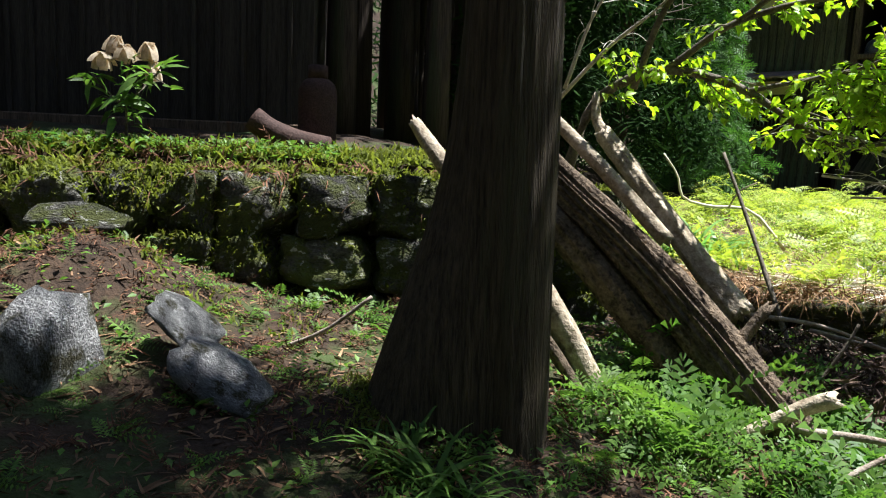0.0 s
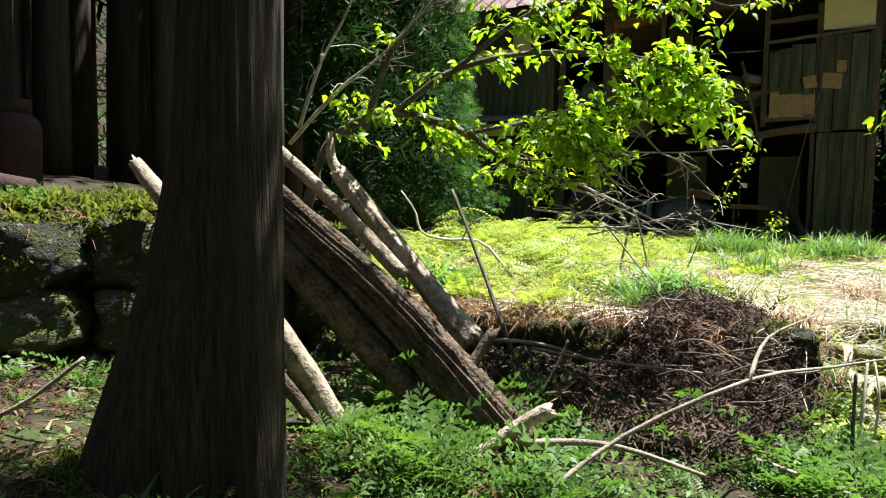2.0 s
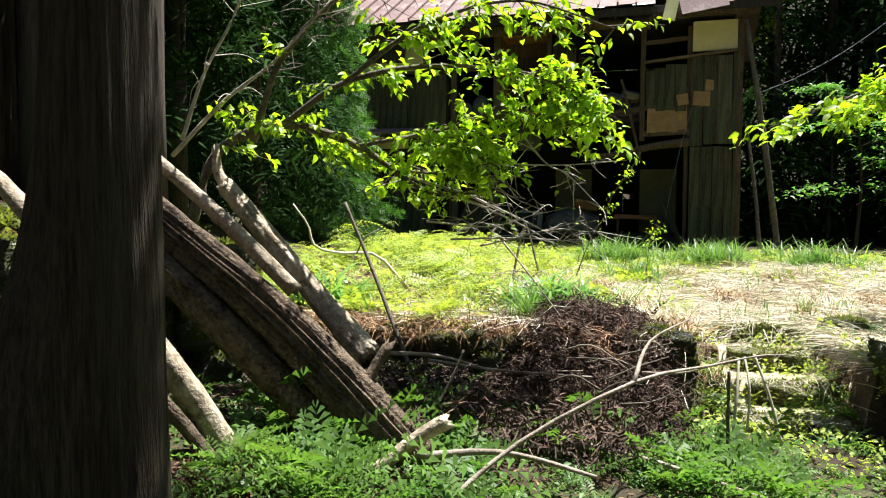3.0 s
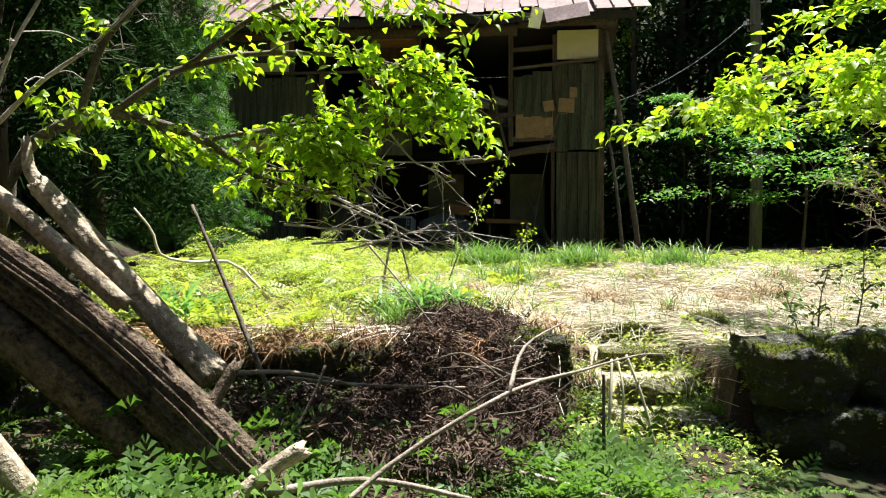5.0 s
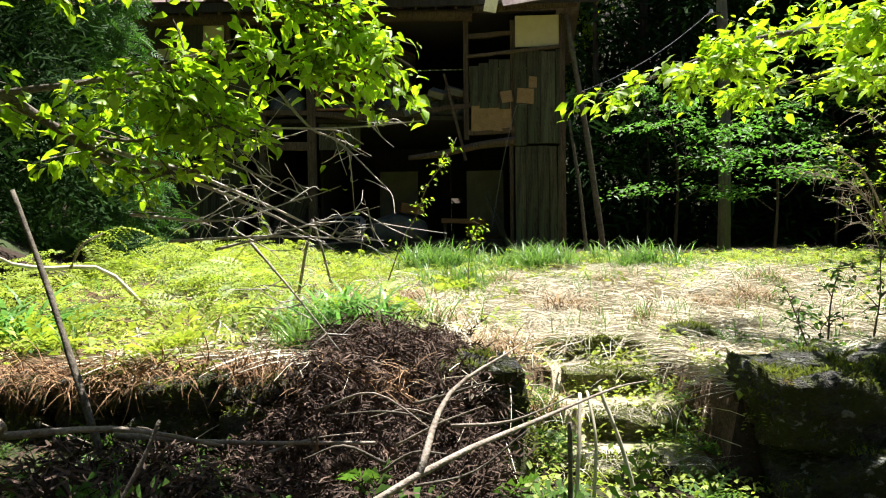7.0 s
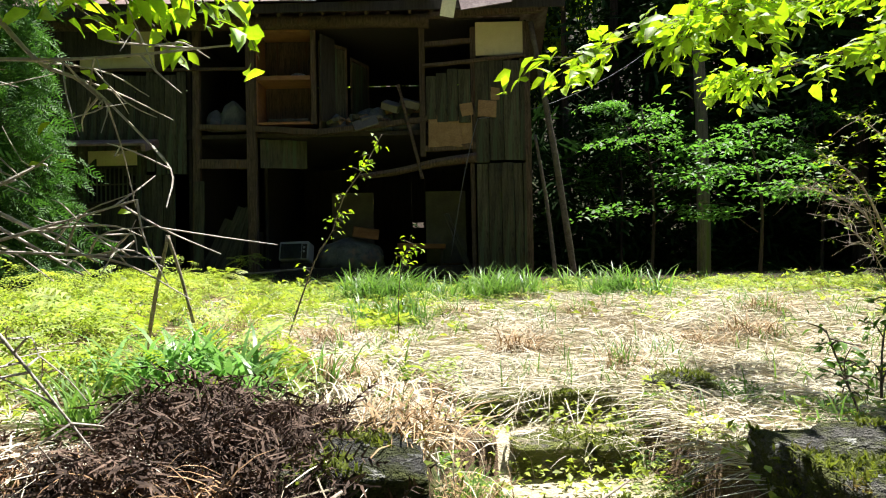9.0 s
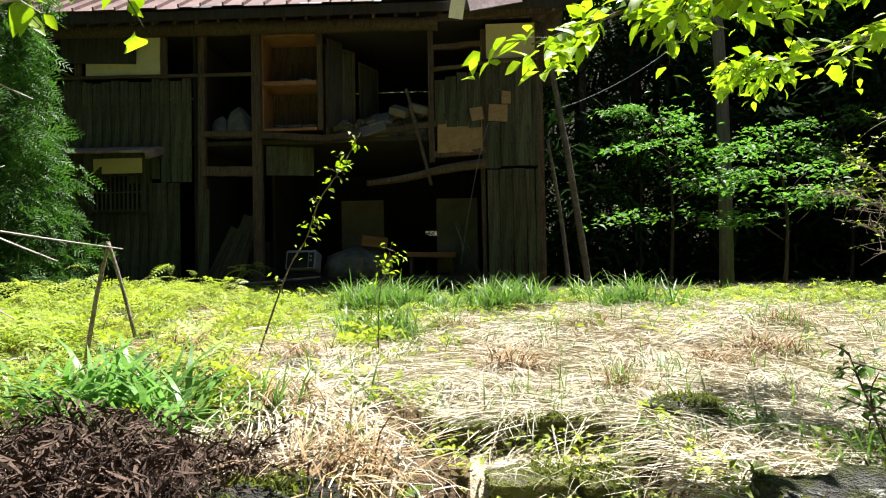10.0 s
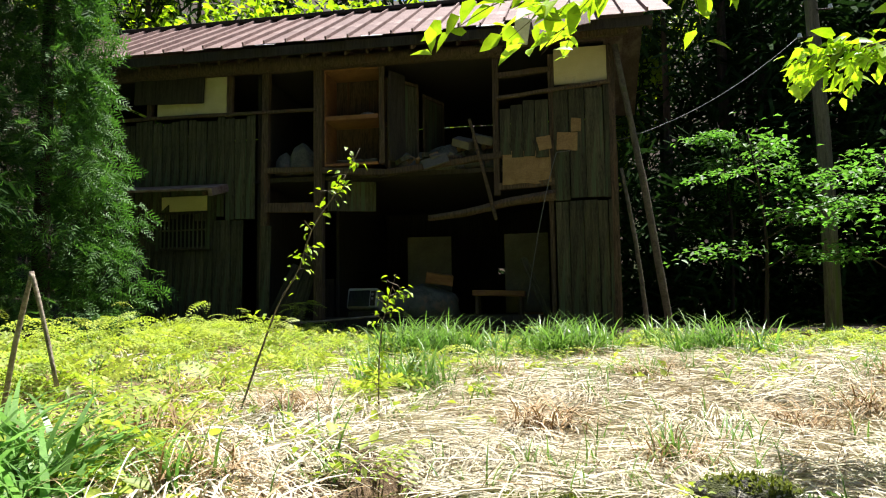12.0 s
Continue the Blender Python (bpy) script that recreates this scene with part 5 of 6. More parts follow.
stick("thin dead stem leaning on the terrace wall", [(0.35, 4.4, 0.0), (0.5, 4.55, 0.35), (0.55, 4.6, 0.5)], 0.012, 0.008, BRANCH)
stick("pale stick lying by the cedar roots", [(-1.75, 2.05, 0.28), (-1.5, 2.15, 0.42), (-1.3, 2.3, 0.62)], 0.014, 0.01, TWIG)
stick("rust-brown dead stem among the brush", [(0.2, 4.9, 0.35), (0.7, 4.95, 0.3), (1.4, 5.0, 0.28)], 0.014, 0.008, TWIG)
stick("pale root lying over the brush", [(-0.1, 4.55, 0.45), (0.3, 4.75, 0.42), (0.7, 4.9, 0.3)], 0.018, 0.008, TWIG)

# understory maples in the wood
def layered_tree(at, h, rad, tiers, seed, label):
    r = np.random.default_rng(seed)
    x, y = at
    t = thing("understory_tree", label, "tree", (x, y, gz(x, y)), "understory maples")
    limb("trunk", [(0, 0, -0.2), (0.1, 0, h * 0.5), (-0.1, 0.1, h)], 0.05, 0.012, FAR_BARK, t, 12, 8)
    LP = []
    for k in range(tiers):
        az = r.uniform(0, 2 * math.pi)
        z = h * (0.35 + 0.65 * (k + 0.5) / tiers)
        R = rad * r.uniform(0.6, 1.05) * (1.15 - 0.5 * k / tiers)
        tip = np.array([math.cos(az) * R, math.sin(az) * R, z + r.uniform(-0.4, 0.3)])
        limb("branch", [(0, 0, max(z - 0.35, 0)), tuple(tip * np.array([0.5, 0.5, 1])), tuple(tip)], 0.015, 0.004, FAR_BARK, t, 8, 5)
        slant = r.normal(0, 0.28, 2)
        for j in range(5):
            c = tip * np.array([0.35 + 0.16 * j, 0.35 + 0.16 * j, 1]) + r.normal(0, 0.12, 3) * np.array([1, 1, 0.5])
            LP.append(c + r.normal(0, 1, (26, 3)) * np.array([0.24, 0.24, 0.03]) @ np.array([[1, 0, slant[0]], [0, 1, slant[1]], [0, 0, 1]]))
    P = np.concatenate(LP)
    P[:, 2] -= 0.06 * np.hypot(P[:, 0], P[:, 1])
    n = len(P)
    tagged(mesh_object("foliage", *scatter(SMALL, P, r.uniform(0, 6.28, n), r.normal(-0.05, 0.25, n), r.normal(0, 0.3, n), r.uniform(0.10, 0.19, n)), MAPLE, t), kind="stuff")
    return t
for at, h, rad, tiers, sd_ in (((6.9, 19.2), 3.9, 2.3, 9, 31), ((8.9, 18.2), 3.2, 1.6, 5, 38), ((12.0, 21.5), 4.4, 2.0, 14, 34), ((7.2, 23.2), 5.2, 1.8, 12, 36)):
    layered_tree(at, h, rad, tiers, sd_, "understory maple with flat layers of light green leaves")
# sunlit broadleaf trees behind the ridge
def broadleaf(at, h, rad, seed):
    r = np.random.default_rng(seed)
    x, y = at
    t = thing("broadleaf_tree", "sunlit broadleaf tree on the slope behind the house", "tree", (x, y, gz(x, y)), "trees behind the house")
    limb("trunk", [(0, 0, -0.3), (0.2, 0, h * 0.5), (0, 0.1, h * 0.9)], 0.16, 0.04, FAR_BARK, t, 12, 8)
    n = 2600
    c = r.normal(0, 1, (40, 3)) * np.array([rad * 0.5, rad * 0.5, h * 0.14]) + np.array([0, 0, h * 0.75])
    P = c[r.integers(0, 40, n)] + r.normal(0, 0.33, (n, 3))
    tagged(mesh_object("foliage", *scatter(SMALL, P, r.uniform(0, 6.28, n), r.normal(0, 0.5, n), r.normal(0, 0.5, n), r.uniform(0.25, 0.5, n)), LEAF, t), kind="stuff")
for i, (x, y) in enumerate(((-5, 28.5), (-2.0, 29.5), (1.5, 28.5), (4.5, 30), (-9, 29), (-12.5, 27.5))):
    broadleaf((x, y), 11.5, 2.8, 60 + i)

# ---------- ground plants ----------
FROND, BLADE, DRY, HANG = frond_template(8, 0.8, 0.5), strip(1, 0.04, 4, 1.2), strip(1, 0.016, 3, 0.5, 0.7), strip(1, 0.03, 4, 1.6, 0.8)
def spots_in(n, x0, x1, y0, y1, keep, seed):
    r = np.random.default_rng(seed)
    x, y = r.uniform(x0, x1, n), r.uniform(y0, y1, n)
    m = keep(x, y) if keep else np.ones(n, bool)
    return np.stack([x[m], y[m], ground_z(x[m], y[m])], -1)
def on_terrace(x, y):
    return (y > np.where((x > 2.1) & (x < 3.6), 8.22, edge_y(x) + 0.02)) & (x > bank_x(y) + 0.3) & (y < 18.4) & ~((x > 0.5) & (x < 2.0) & (y < 6.55))
def straw_zone(x, y):
    return np.exp(-(((x - 4.5) / 3.3) ** 2 + ((y - 9.6) / 4.3) ** 2)) + 0.22 * fbm(x, y, 0.8, 1.0)
def fronds_at(P, per, size, seed, up=0.75, jit=0.02):
    r = np.random.default_rng(seed)
    Q = np.repeat(P, per, 0) + np.concatenate([r.normal(0, jit, (len(P) * per, 2)), np.zeros((len(P) * per, 1))], 1)
    n = len(Q)
    return scatter(FROND, Q, r.uniform(0, 6.28, n), r.normal(up, 0.25, n), r.normal(0, 0.25, n), np.repeat(size * r.uniform(0.5, 1.25, len(P)), per) * r.uniform(0.75, 1.2, n))
def brackens(P, size, seed):
    """Fern stalks that carry a flat spread of fronds."""
    r = np.random.default_rng(seed)
    h = size * r.uniform(0.2, 1.15, len(P)) * np.clip(0.75 + 0.9 * fbm(P[:, 0], P[:, 1], 1.1, 5.0), 0.3, 1.5)
    h = h * np.where(P[:, 0] > -1.5, np.interp(P[:, 1], [9.0, 14.0], [1.0, 0.4]), 1.15)
    P = P.copy(); P[:, 2] += h
    return fronds_at(P, 5, size * 0.85, seed + 1, 0.12, 0.02)
P = spots_in(2500, -3.5, 9.5, 5.7, 18.3, lambda x, y: on_terrace(x, y) & (straw_zone(x, y) < 0.30 + 0.3 * fbm(x, y, 2.4, 7.0)) & (fbm(x, y, 1.5, 17.0) > -0.12 - 0.05 * (y - 9.0)) & (y < 16.8), 1)
stuff("terrace_ferns", "carpet of sunlit yellow-green ferns on the terrace", "ferns", brackens(P, 0.38, 2), COVER)
P = spots_in(520, -3.5, 9.5, 6.0, 18.3, lambda x, y: on_terrace(x, y) & (straw_zone(x, y) < 0.34 + 0.25 * fbm(x, y, 2.4, 7.0)) & (y < np.where(x > -1.5, 12.5, 16.5)), 21)
stuff("tall_ferns", "taller arching ferns standing out of the carpet", "ferns", fronds_at(P, 6, 0.42, 22, 0.8), COVER)
P = spots_in(4200, -3.5, 12, 5.7, 17.2, lambda x, y: on_terrace(x, y) & (straw_zone(x, y) < 0.55 + 0.6 * fbm(x, y, 2.0, 9.0)), 3)
r4 = np.random.default_rng(4)
Q = np.repeat(P, 4, 0) + np.concatenate([r4.normal(0, 0.06, (len(P) * 4, 2)), r4.uniform(0.0, 0.12, (len(P) * 4, 1))], 1)
stuff("terrace_weeds", "low small-leaved green weeds on the terrace", "weeds", scatter(SMALL, Q, r4.uniform(0, 6.28, len(Q)), r4.normal(0.3, 0.4, len(Q)), r4.normal(0, 0.4, len(Q)), r4.uniform(0.04, 0.13, len(Q))), COVER)
P = spots_in(88000, -1.5, 9.0, 5.6, 14.5, lambda x, y: (y > np.where((x > 2.1) & (x < 3.6), 8.18, edge_y(x))) & (straw_zone(x, y) > 0.20 + 0.32 * fbm(x, y, 2.2, 4.0)), 5)
r5 = np.random.default_rng(5)
n = len(P)
P[:, 2] += r5.uniform(0.005, 0.045, n)
flow = 0.9 + 2.6 * fbm(P[:, 0], P[:, 1], 0.55, 3.0)
swath = spots_in(9000, -0.6, 8.5, 6.0, 14.5, lambda x, y: on_terrace(x, y) & (straw_zone(x, y) > 0.25 + 0.3 * fbm(x, y, 2.2, 4.0)) & (fbm(x, y, 1.4, 31.0) > -0.1), 25)
n2 = len(swath)
swath[:, 2] += r5.uniform(0.0, 0.04, n2)
lay = 0.6 + 3.2 * fbm(swath[:, 0], swath[:, 1], 0.45, 12.0)
stuff("straw_swaths", "long bleached straw stalks lying in swaths", "straw", scatter(strip(1, 0.010, 6, 1.1, 0.5), swath, lay + r5.normal(0, 0.55, n2), r5.normal(0.26, 0.16, n2), r5.normal(0, 0.6, n2), r5.uniform(0.25, 0.7, n2)), STRAW)
stuff("dry_straw", "matted bleached dry straw lying on the terrace", "straw", scatter(DRY, P, flow + r5.normal(0, 1.0, n), r5.normal(0.07, 0.11, n), r5.normal(0, 0.7, n), r5.uniform(0.15, 0.62, n) * np.clip(0.6 + 0.05 * P[:, 1], 0.6, 1.2)), STRAW)
P = spots_in(16000, -2.0, 9.5, 5.8, 17.5, lambda x, y: on_terrace(x, y) & (fbm(x, y, 1.9, 8.0) + np.where(x < 2.0, 0.14, 0) - 0.25 * straw_zone(x, y) > -0.04), 24)
n = len(P)
P[:, 2] += r5.uniform(0.0, 0.09, n)
stuff("withered_grass", "brown withered grass and bracken between the ferns", "dead grass", scatter(DRY, P, r5.uniform(0, 6.28, n), r5.normal(0.3, 0.35, n), r5.normal(0, 0.6, n), r5.uniform(0.1, 0.35, n)), BROWN_STRAW)
def on_low(x, y):
    return (y < np.where((x > 2.15) & (x < 3.45), 5.4, edge_y(x) - 0.1)) & ((x < 3.6) | (y < 4.3)) & (x > bank_x(y) + 0.25) & ~((x > 1.3) & (y < 3.2) & (x < 3.6)) & (np.hypot(x + 0.42, y - 2.36) > 0.27)
P = spots_in(520, -3, 5, 1.2, 5.6, lambda x, y: on_low(x, y) & ((x > -0.6) | (y > 2.6)), 6)
stuff("forest_ferns", "green ferns on the shaded forest floor", "ferns", fronds_at(P, 6, 0.26, 7, 0.6), FERN)
P = np.concatenate([spots_in(45, -0.7, 1.0, 3.0, 4.7, on_low, 63), spots_in(30, 1.2, 2.6, 4.2, 5.4, on_low, 64)])
stuff("log_ferns", "lush green ferns round the fallen logs", "ferns", fronds_at(P, 7, 0.42, 65, 0.75), FERN)
P = spots_in(130, -3, 1.6, 0.3, 2.6, on_low, 61)
stuff("small_ferns", "scattered small ferns on the dark forest floor", "ferns", fronds_at(P, 6, 0.16, 62, 0.6), FERN)
P = spots_in(11000, -5, 6, 0.2, 5.7, lambda x, y: on_low(x, y) & (fbm(x, y, 2.2, 1.0) > -0.15), 8)
r8 = np.random.default_rng(8)
P[:, 2] += r8.uniform(0, 0.09, len(P))
stuff("forest_floor_weeds", "low green leaves on the forest floor", "weeds", scatter(SMALL, P, r8.uniform(0, 6.28, len(P)), r8.normal(0.2, 0.4, len(P)), r8.normal(0, 0.4, len(P)), r8.uniform(0.02, 0.065, len(P))), FERN)
P = spots_in(15000, -4, 5, -0.5, 5.6, on_low, 81)
P[:, 2] += 0.006
stuff("leaf_litter", "brown dead leaves and cedar needles on the forest floor", "leaf litter", scatter(strip(1, 0.16, 2, 0.5), P, r8.uniform(0, 6.28, len(P)), r8.normal(0.05, 0.25, len(P)), r8.normal(0, 0.5, len(P)), r8.uniform(0.03, 0.12, len(P))), LITTER)
def tuft(P, per, size, seed, mt, name, label, up=1.15, jit=0.05, blade=BLADE):
    r = np.random.default_rng(seed)
    Q = np.repeat(P, per, 0) + np.concatenate([r.normal(0, jit, (len(P) * per, 2)), np.zeros((len(P) * per, 1))], 1)
    n = len(Q)
    return stuff(name, label, "grass", scatter(blade, Q, r.uniform(0, 6.28, n), r.normal(up, 0.2, n), r.normal(0, 0.2, n), size * r.uniform(0.5, 1.2, n)), mt)
P = spots_in(1100, -3, 10, 6, 18.2, on_terrace, 9)
tuft(P, 6, 0.3, 10, GRASS, "grass_tufts", "green grass tufts among the weeds")
P = spots_in(46, 0.5, 5.4, 13.4, 15.6, lambda x, y: fbm(x, y, 1.3, 3.0) > -0.1, 11)
tuft(P, 60, 0.66, 12, GRASS, "tall_grass", "tall green grass growing before the house", 1.1, 0.14)
def clump(name, label, at, per, size, seed, mt, up=1.1, jit=0.1, blade=BLADE):
    P = np.array([(x, y, gz(x, y)) for x, y in at])
    return tuft(P, per, size, seed, mt, name, label, up, jit, blade)
clump("lily_clump", "clump of broad pale green strap leaves on the terrace", [(-1.5, 6.7), (-1.25, 6.6), (-1.7, 6.9)], 60, 0.7, 41, LILY, 0.8, 0.12, strip(1, 0.07, 5, 1.5))
clump("lily_clump", "clump of tall green strap leaves on the terrace", [(0.62, 7.25), (0.8, 7.1), (0.98, 7.2), (1.1, 7.05), (0.85, 7.4)], 60, 0.60, 42, LILY, 1.0, 0.12, strip(1, 0.06, 5, 1.4))
clump("grass_clump", "green grass clump at the foot of the cedar", [(-0.42, 1.74), (-0.25, 1.8), (-0.12, 1.72)], 34, 0.34, 43, FERN, 0.7, 0.06, strip(1, 0.085, 4, 1.2))
clump("grass_clump", "green grass clump at the terrace edge", [(0.75, 6.2), (0.65, 6.3)], 50, 0.4, 44, GRASS, 1.15, 0.05)
clump("grass_clump", "green grass clump in the straw", [(1.75, 10.6), (1.9, 10.7), (1.6, 10.9), (1.3, 10.9)], 60, 0.5, 45, GRASS, 1.2, 0.1)
def tussock(x, y, size, seed, green):
    """Dry grass that fans out from a brown heart and falls over."""
    P = np.array([(x, y, gz(x, y))])
    tuft(P, 70, size, seed, STRAW, "dry_tussock", "tussock of arching bleached dry grass", 0.75, 0.13, strip(1, 0.02, 6, 2.6, 0.8))
    tuft(P, 190, size * 0.9, seed + 40, BROWN_STRAW, "brown_tussock", "brown withered base of a grass tussock", 1.0, 0.13, strip(1, 0.024, 5, 1.7, 0.8))
    if green:
        tuft(P, 46, size * 0.85, seed + 80, GRASS, "young_grass", "fresh green blades in a dry tussock", 1.2, 0.1)
TUSSOCKS = ((2.9, 9.75, 0.5, 0), (3.66, 9.0, 0.36, 1), (3.3, 13.5, 0.4, 0), (2.02, 6.6, 0.5, 0), (2.32, 7.05, 0.36, 1), (1.55, 7.4, 0.45, 1), (0.9, 8.2, 0.5, 0), (5.9, 11.5, 0.5, 1), (-0.4, 7.2, 0.4, 0),
            (1.2, 9.3, 0.4, 0), (0.35, 7.7, 0.42, 0), (3.8, 11.6, 0.4, 1), (5.2, 10.2, 0.45, 0), (2.3, 11.8, 0.42, 1), (0.2, 9.9, 0.42, 0), (4.6, 9.9, 0.4, 0))
for i, (x, y, size, green) in enumerate(TUSSOCKS):
    tussock(x, y, size, 400 + i, green)
def fallen_tussock(x, y, size, lean, seed):
    """Bleached straw combed over to one side in a loose arch."""
    r = np.random.default_rng(seed)
    n = 150
    P = np.stack([x + r.normal(0, 0.20, n), y + r.normal(0, 0.14, n), np.zeros(n)], -1)
    P[:, 2] = ground_z(P[:, 0], P[:, 1]) + r.uniform(0, 0.05, n)
    stuff("fallen_straw", "tussock of bleached straw combed flat to one side", "straw", scatter(strip(1, 0.017, 6, 2.2, 0.7), P, lean + r.normal(0, 0.4, n), r.normal(0.62, 0.22, n), r.normal(0, 0.35, n), size * r.uniform(0.5, 1.2, n)), STRAW)
for i, (x, y, size, lean) in enumerate(((1.75, 7.25, 0.50, 3.6), (1.35, 8.05, 0.5, 3.9), (2.7, 8.95, 0.40, 2.9), (3.5, 8.75, 0.40, 3.5), (2.5, 9.2, 0.46, 4.2), (3.9, 9.8, 0.5, 3.0),
                                        (4.6, 10.6, 0.62, 4.4), (5.0, 11.0, 0.62, 4.3), (1.75, 9.3, 0.48, 3.2), (4.7, 8.9, 0.42, 3.4), (3.2, 10.8, 0.5, 2.6))):
    fallen_tussock(x, y, size, lean, 520 + i)
step_obs = [ob for ob in stairs.children]
P = spots_in(2600, 2.1, 3.7, 5.2, 8.2, lambda x, y: fbm(x, y, 3.0, 2.0) > -0.25, 15)
r15 = np.random.default_rng(15)
P[:, 2] += r15.uniform(0.02, 0.14, len(P))
stuff("stair_weeds", "small green weeds and moss on the stone steps", "weeds", scatter(SMALL, P, r15.uniform(0, 6.28, len(P)), r15.normal(0.3, 0.4, len(P)), r15.normal(0, 0.4, len(P)), r15.uniform(0.02, 0.07, len(P))), COVER)
P = np.concatenate([spots_in(30, 2.15, 2.5, 4.9, 7.6, None, 16), spots_in(18, 3.3, 3.6, 5.4, 8.0, None, 17), spots_in(22, 3.9, 5.5, 6.9, 8.0, None, 18)])
stuff("stair_ferns", "green ferns along the sides of the steps", "ferns", fronds_at(P, 6, 0.25, 19, 0.6), FERN)
P = surface_points(step_obs, 450, 20, 0.5, 2.0, -0.05)
P[:, 2] += 0.02
stuff("stair_straw", "dry straw strewn over the steps", "straw", scatter(strip(1, 0.02, 4, 0.9, 0.7), P, math.pi + r15.normal(0, 0.9, len(P)), r15.normal(0.06, 0.15, len(P)), r15.normal(0, 0.6, len(P)), r15.uniform(0.07, 0.26, len(P))), STRAW)
# straw hanging over the step edges
r16 = np.random.default_rng(16)
out = []
for y0, z0, k in ((6.16, -0.26, 20), (6.86, -0.08, 35), (7.51, 0.10, 60), (8.13, 0.28, 90)):
    x = r16.uniform(2.2, 3.6, k)
    x = x[fbm(x, x * 0 + y0, 2.6, 21.0) > 0.04]
    out.append(np.stack([x, y0 + r16.uniform(-0.03, 0.15, len(x)), z0 + r16.uniform(0.0, 0.06, len(x))], -1))
P = np.concatenate(out)
n = len(P)
stuff("hanging_straw", "bleached straw hanging over the edges of the steps", "straw", scatter(strip(1, 0.022, 5, 1.9, 0.7), P, math.pi + r16.normal(0, 0.9, n), r16.normal(0.1, 0.3, n), r16.normal(0, 0.5, n), r16.uniform(0.10, 0.38, n)), STRAW)
# hanging roots and dry fern along the terrace lip
ROOTS = mat("reddish_roots", (0.16, 0.085, 0.04), (0.46, 0.29, 0.15), 3.0, 0.85, 0.0, 30, random_v=0.45, coords="Generated")
r10 = np.random.default_rng(10)
n = 3600
x = r10.uniform(-2.1, 1.5, n)
P = np.stack([x, edge_y(x) + r10.uniform(-0.20, 0.14, n), ground_z(x, edge_y(x) + 0.25) + r10.uniform(-0.10, 0.02, n)], -1)
stuff("hanging_roots", "reddish-brown roots and withered fern hanging from the terrace lip", "roots", scatter(HANG, P, math.pi + r10.normal(0, 1.3, n), r10.normal(0.1, 0.7, n), r10.normal(0, 0.7, n), r10.uniform(0.05, 0.30, n)), ROOTS)
# moss mantle on the stone wall
def moss(name, label, P, seed, size=0.05, mt=MOSS):
    r = np.random.default_rng(seed)
    n = len(P)
    return stuff(name, label, "moss", scatter(strip(1, 0.3, 2, 1.2), P, r.uniform(0, 6.28, n), r.normal(0.8, 0.5, n), r.normal(0, 0.5, n), size * r.uniform(0.5, 1.5, n)), mt)
y = r10.uniform(-1.5, 4.6, 13000)
d = r10.uniform(-0.22, 0.75, 13000)
x = bank_x(y) - d
P = np.stack([x, y, np.maximum(ground_z(x, y), np.where(d < 0.1, 1.24 - 1.4 * np.clip(0.0 - d, 0, 1) + 0.05 * fbm(x, y, 5.0), 0)) + 0.01], -1)
moss("wall_moss", "thick green moss and weeds on top of the stone wall", P, 13, 0.085)
y = r10.uniform(0.2, 3.2, 2600)
x = bank_x(y) - r10.uniform(0.0, 0.6, 2600)
P = np.stack([x, y, ground_z(x, y) + r10.uniform(0, 0.1, 2600)], -1)
stuff("wall_top_weeds", "small-leaved weeds on top of the stone wall", "weeds", scatter(SMALL, P, r10.uniform(0, 6.28, 2600), r10.normal(0.3, 0.4, 2600), r10.normal(0, 0.4, 2600), r10.uniform(0.03, 0.07, 2600)), FERN)
n = 420
y = r10.uniform(-0.8, 4.4, n)
x = bank_x(y) + r10.uniform(-0.05, 0.2, n)
P = np.stack([x, y, 1.26 - r10.uniform(0, 0.25, n)], -1)
stuff("wall_roots", "withered grass and roots hanging over the stone wall", "roots", scatter(HANG, P, -0.95 - math.pi / 2 + r10.normal(0, 0.7, n), r10.normal(-0.2, 0.5, n), r10.normal(0, 0.4, n), r10.uniform(0.08, 0.28, n)), CEDAR_LITTER)
P = np.stack([-0.75 + r10.normal(0, 0.16, 1500), 1.98 + r10.normal(0, 0.14, 1500), np.zeros(1500)], -1)
P[:, 2] = ground_z(P[:, 0], P[:, 1]) + 0.01
moss("root_moss", "green moss on the cedar's roots", P, 14, 0.04)
y = r10.uniform(-1.0, 4.6, 9000)
z = r10.uniform(0.25, 1.30, 9000)
x = bank_x(y) + 0.20 - 0.10 * z + r10.uniform(-0.1, 0.1, 9000)
m = fbm(y * 1.0, z * 2.0, 2.2, 6.0) > 0.0
moss("face_moss", "moss and small leaves clinging to the stone wall", np.stack([x[m], y[m], z[m]], -1), 16, 0.035)
x, y = r10.uniform(-3.6, -0.9, 9000), r10.uniform(0.3, 4.2, 9000)
m = (x > bank_x(y) + 0.12) & (x < bank_x(y) + 1.3) & (fbm(x, y, 3.0, 4.0) > 0.05)
moss("bank_moss", "green moss cushions on the rubble below the wall", np.stack([x[m], y[m], ground_z(x[m], y[m]) + 0.01], -1), 15, 0.05)
P = surface_points(step_obs, 3000, 31, 0.1, 3.0, 0.0)
moss("step_moss", "thick green moss and small weeds on the stone steps", P, 32, 0.035)
P = surface_points(bank_stones, 3600, 33, -0.4, 2.6, 0.02)
moss("boulder_moss", "patches of green moss on the dark boulders by the steps", P, 34, 0.035)
P = surface_points(list(left_wall.children), 2800, 35, -0.1, 2.0, -0.08)
moss("stone_moss", "cushions of moss on the wall stones", P, 36, 0.05)
P = surface_points(list(front_wall.children), 1500, 37, -0.1, 2.4, -0.05)
moss("terrace_wall_moss", "moss and small plants on the terrace wall", P, 38, 0.04)
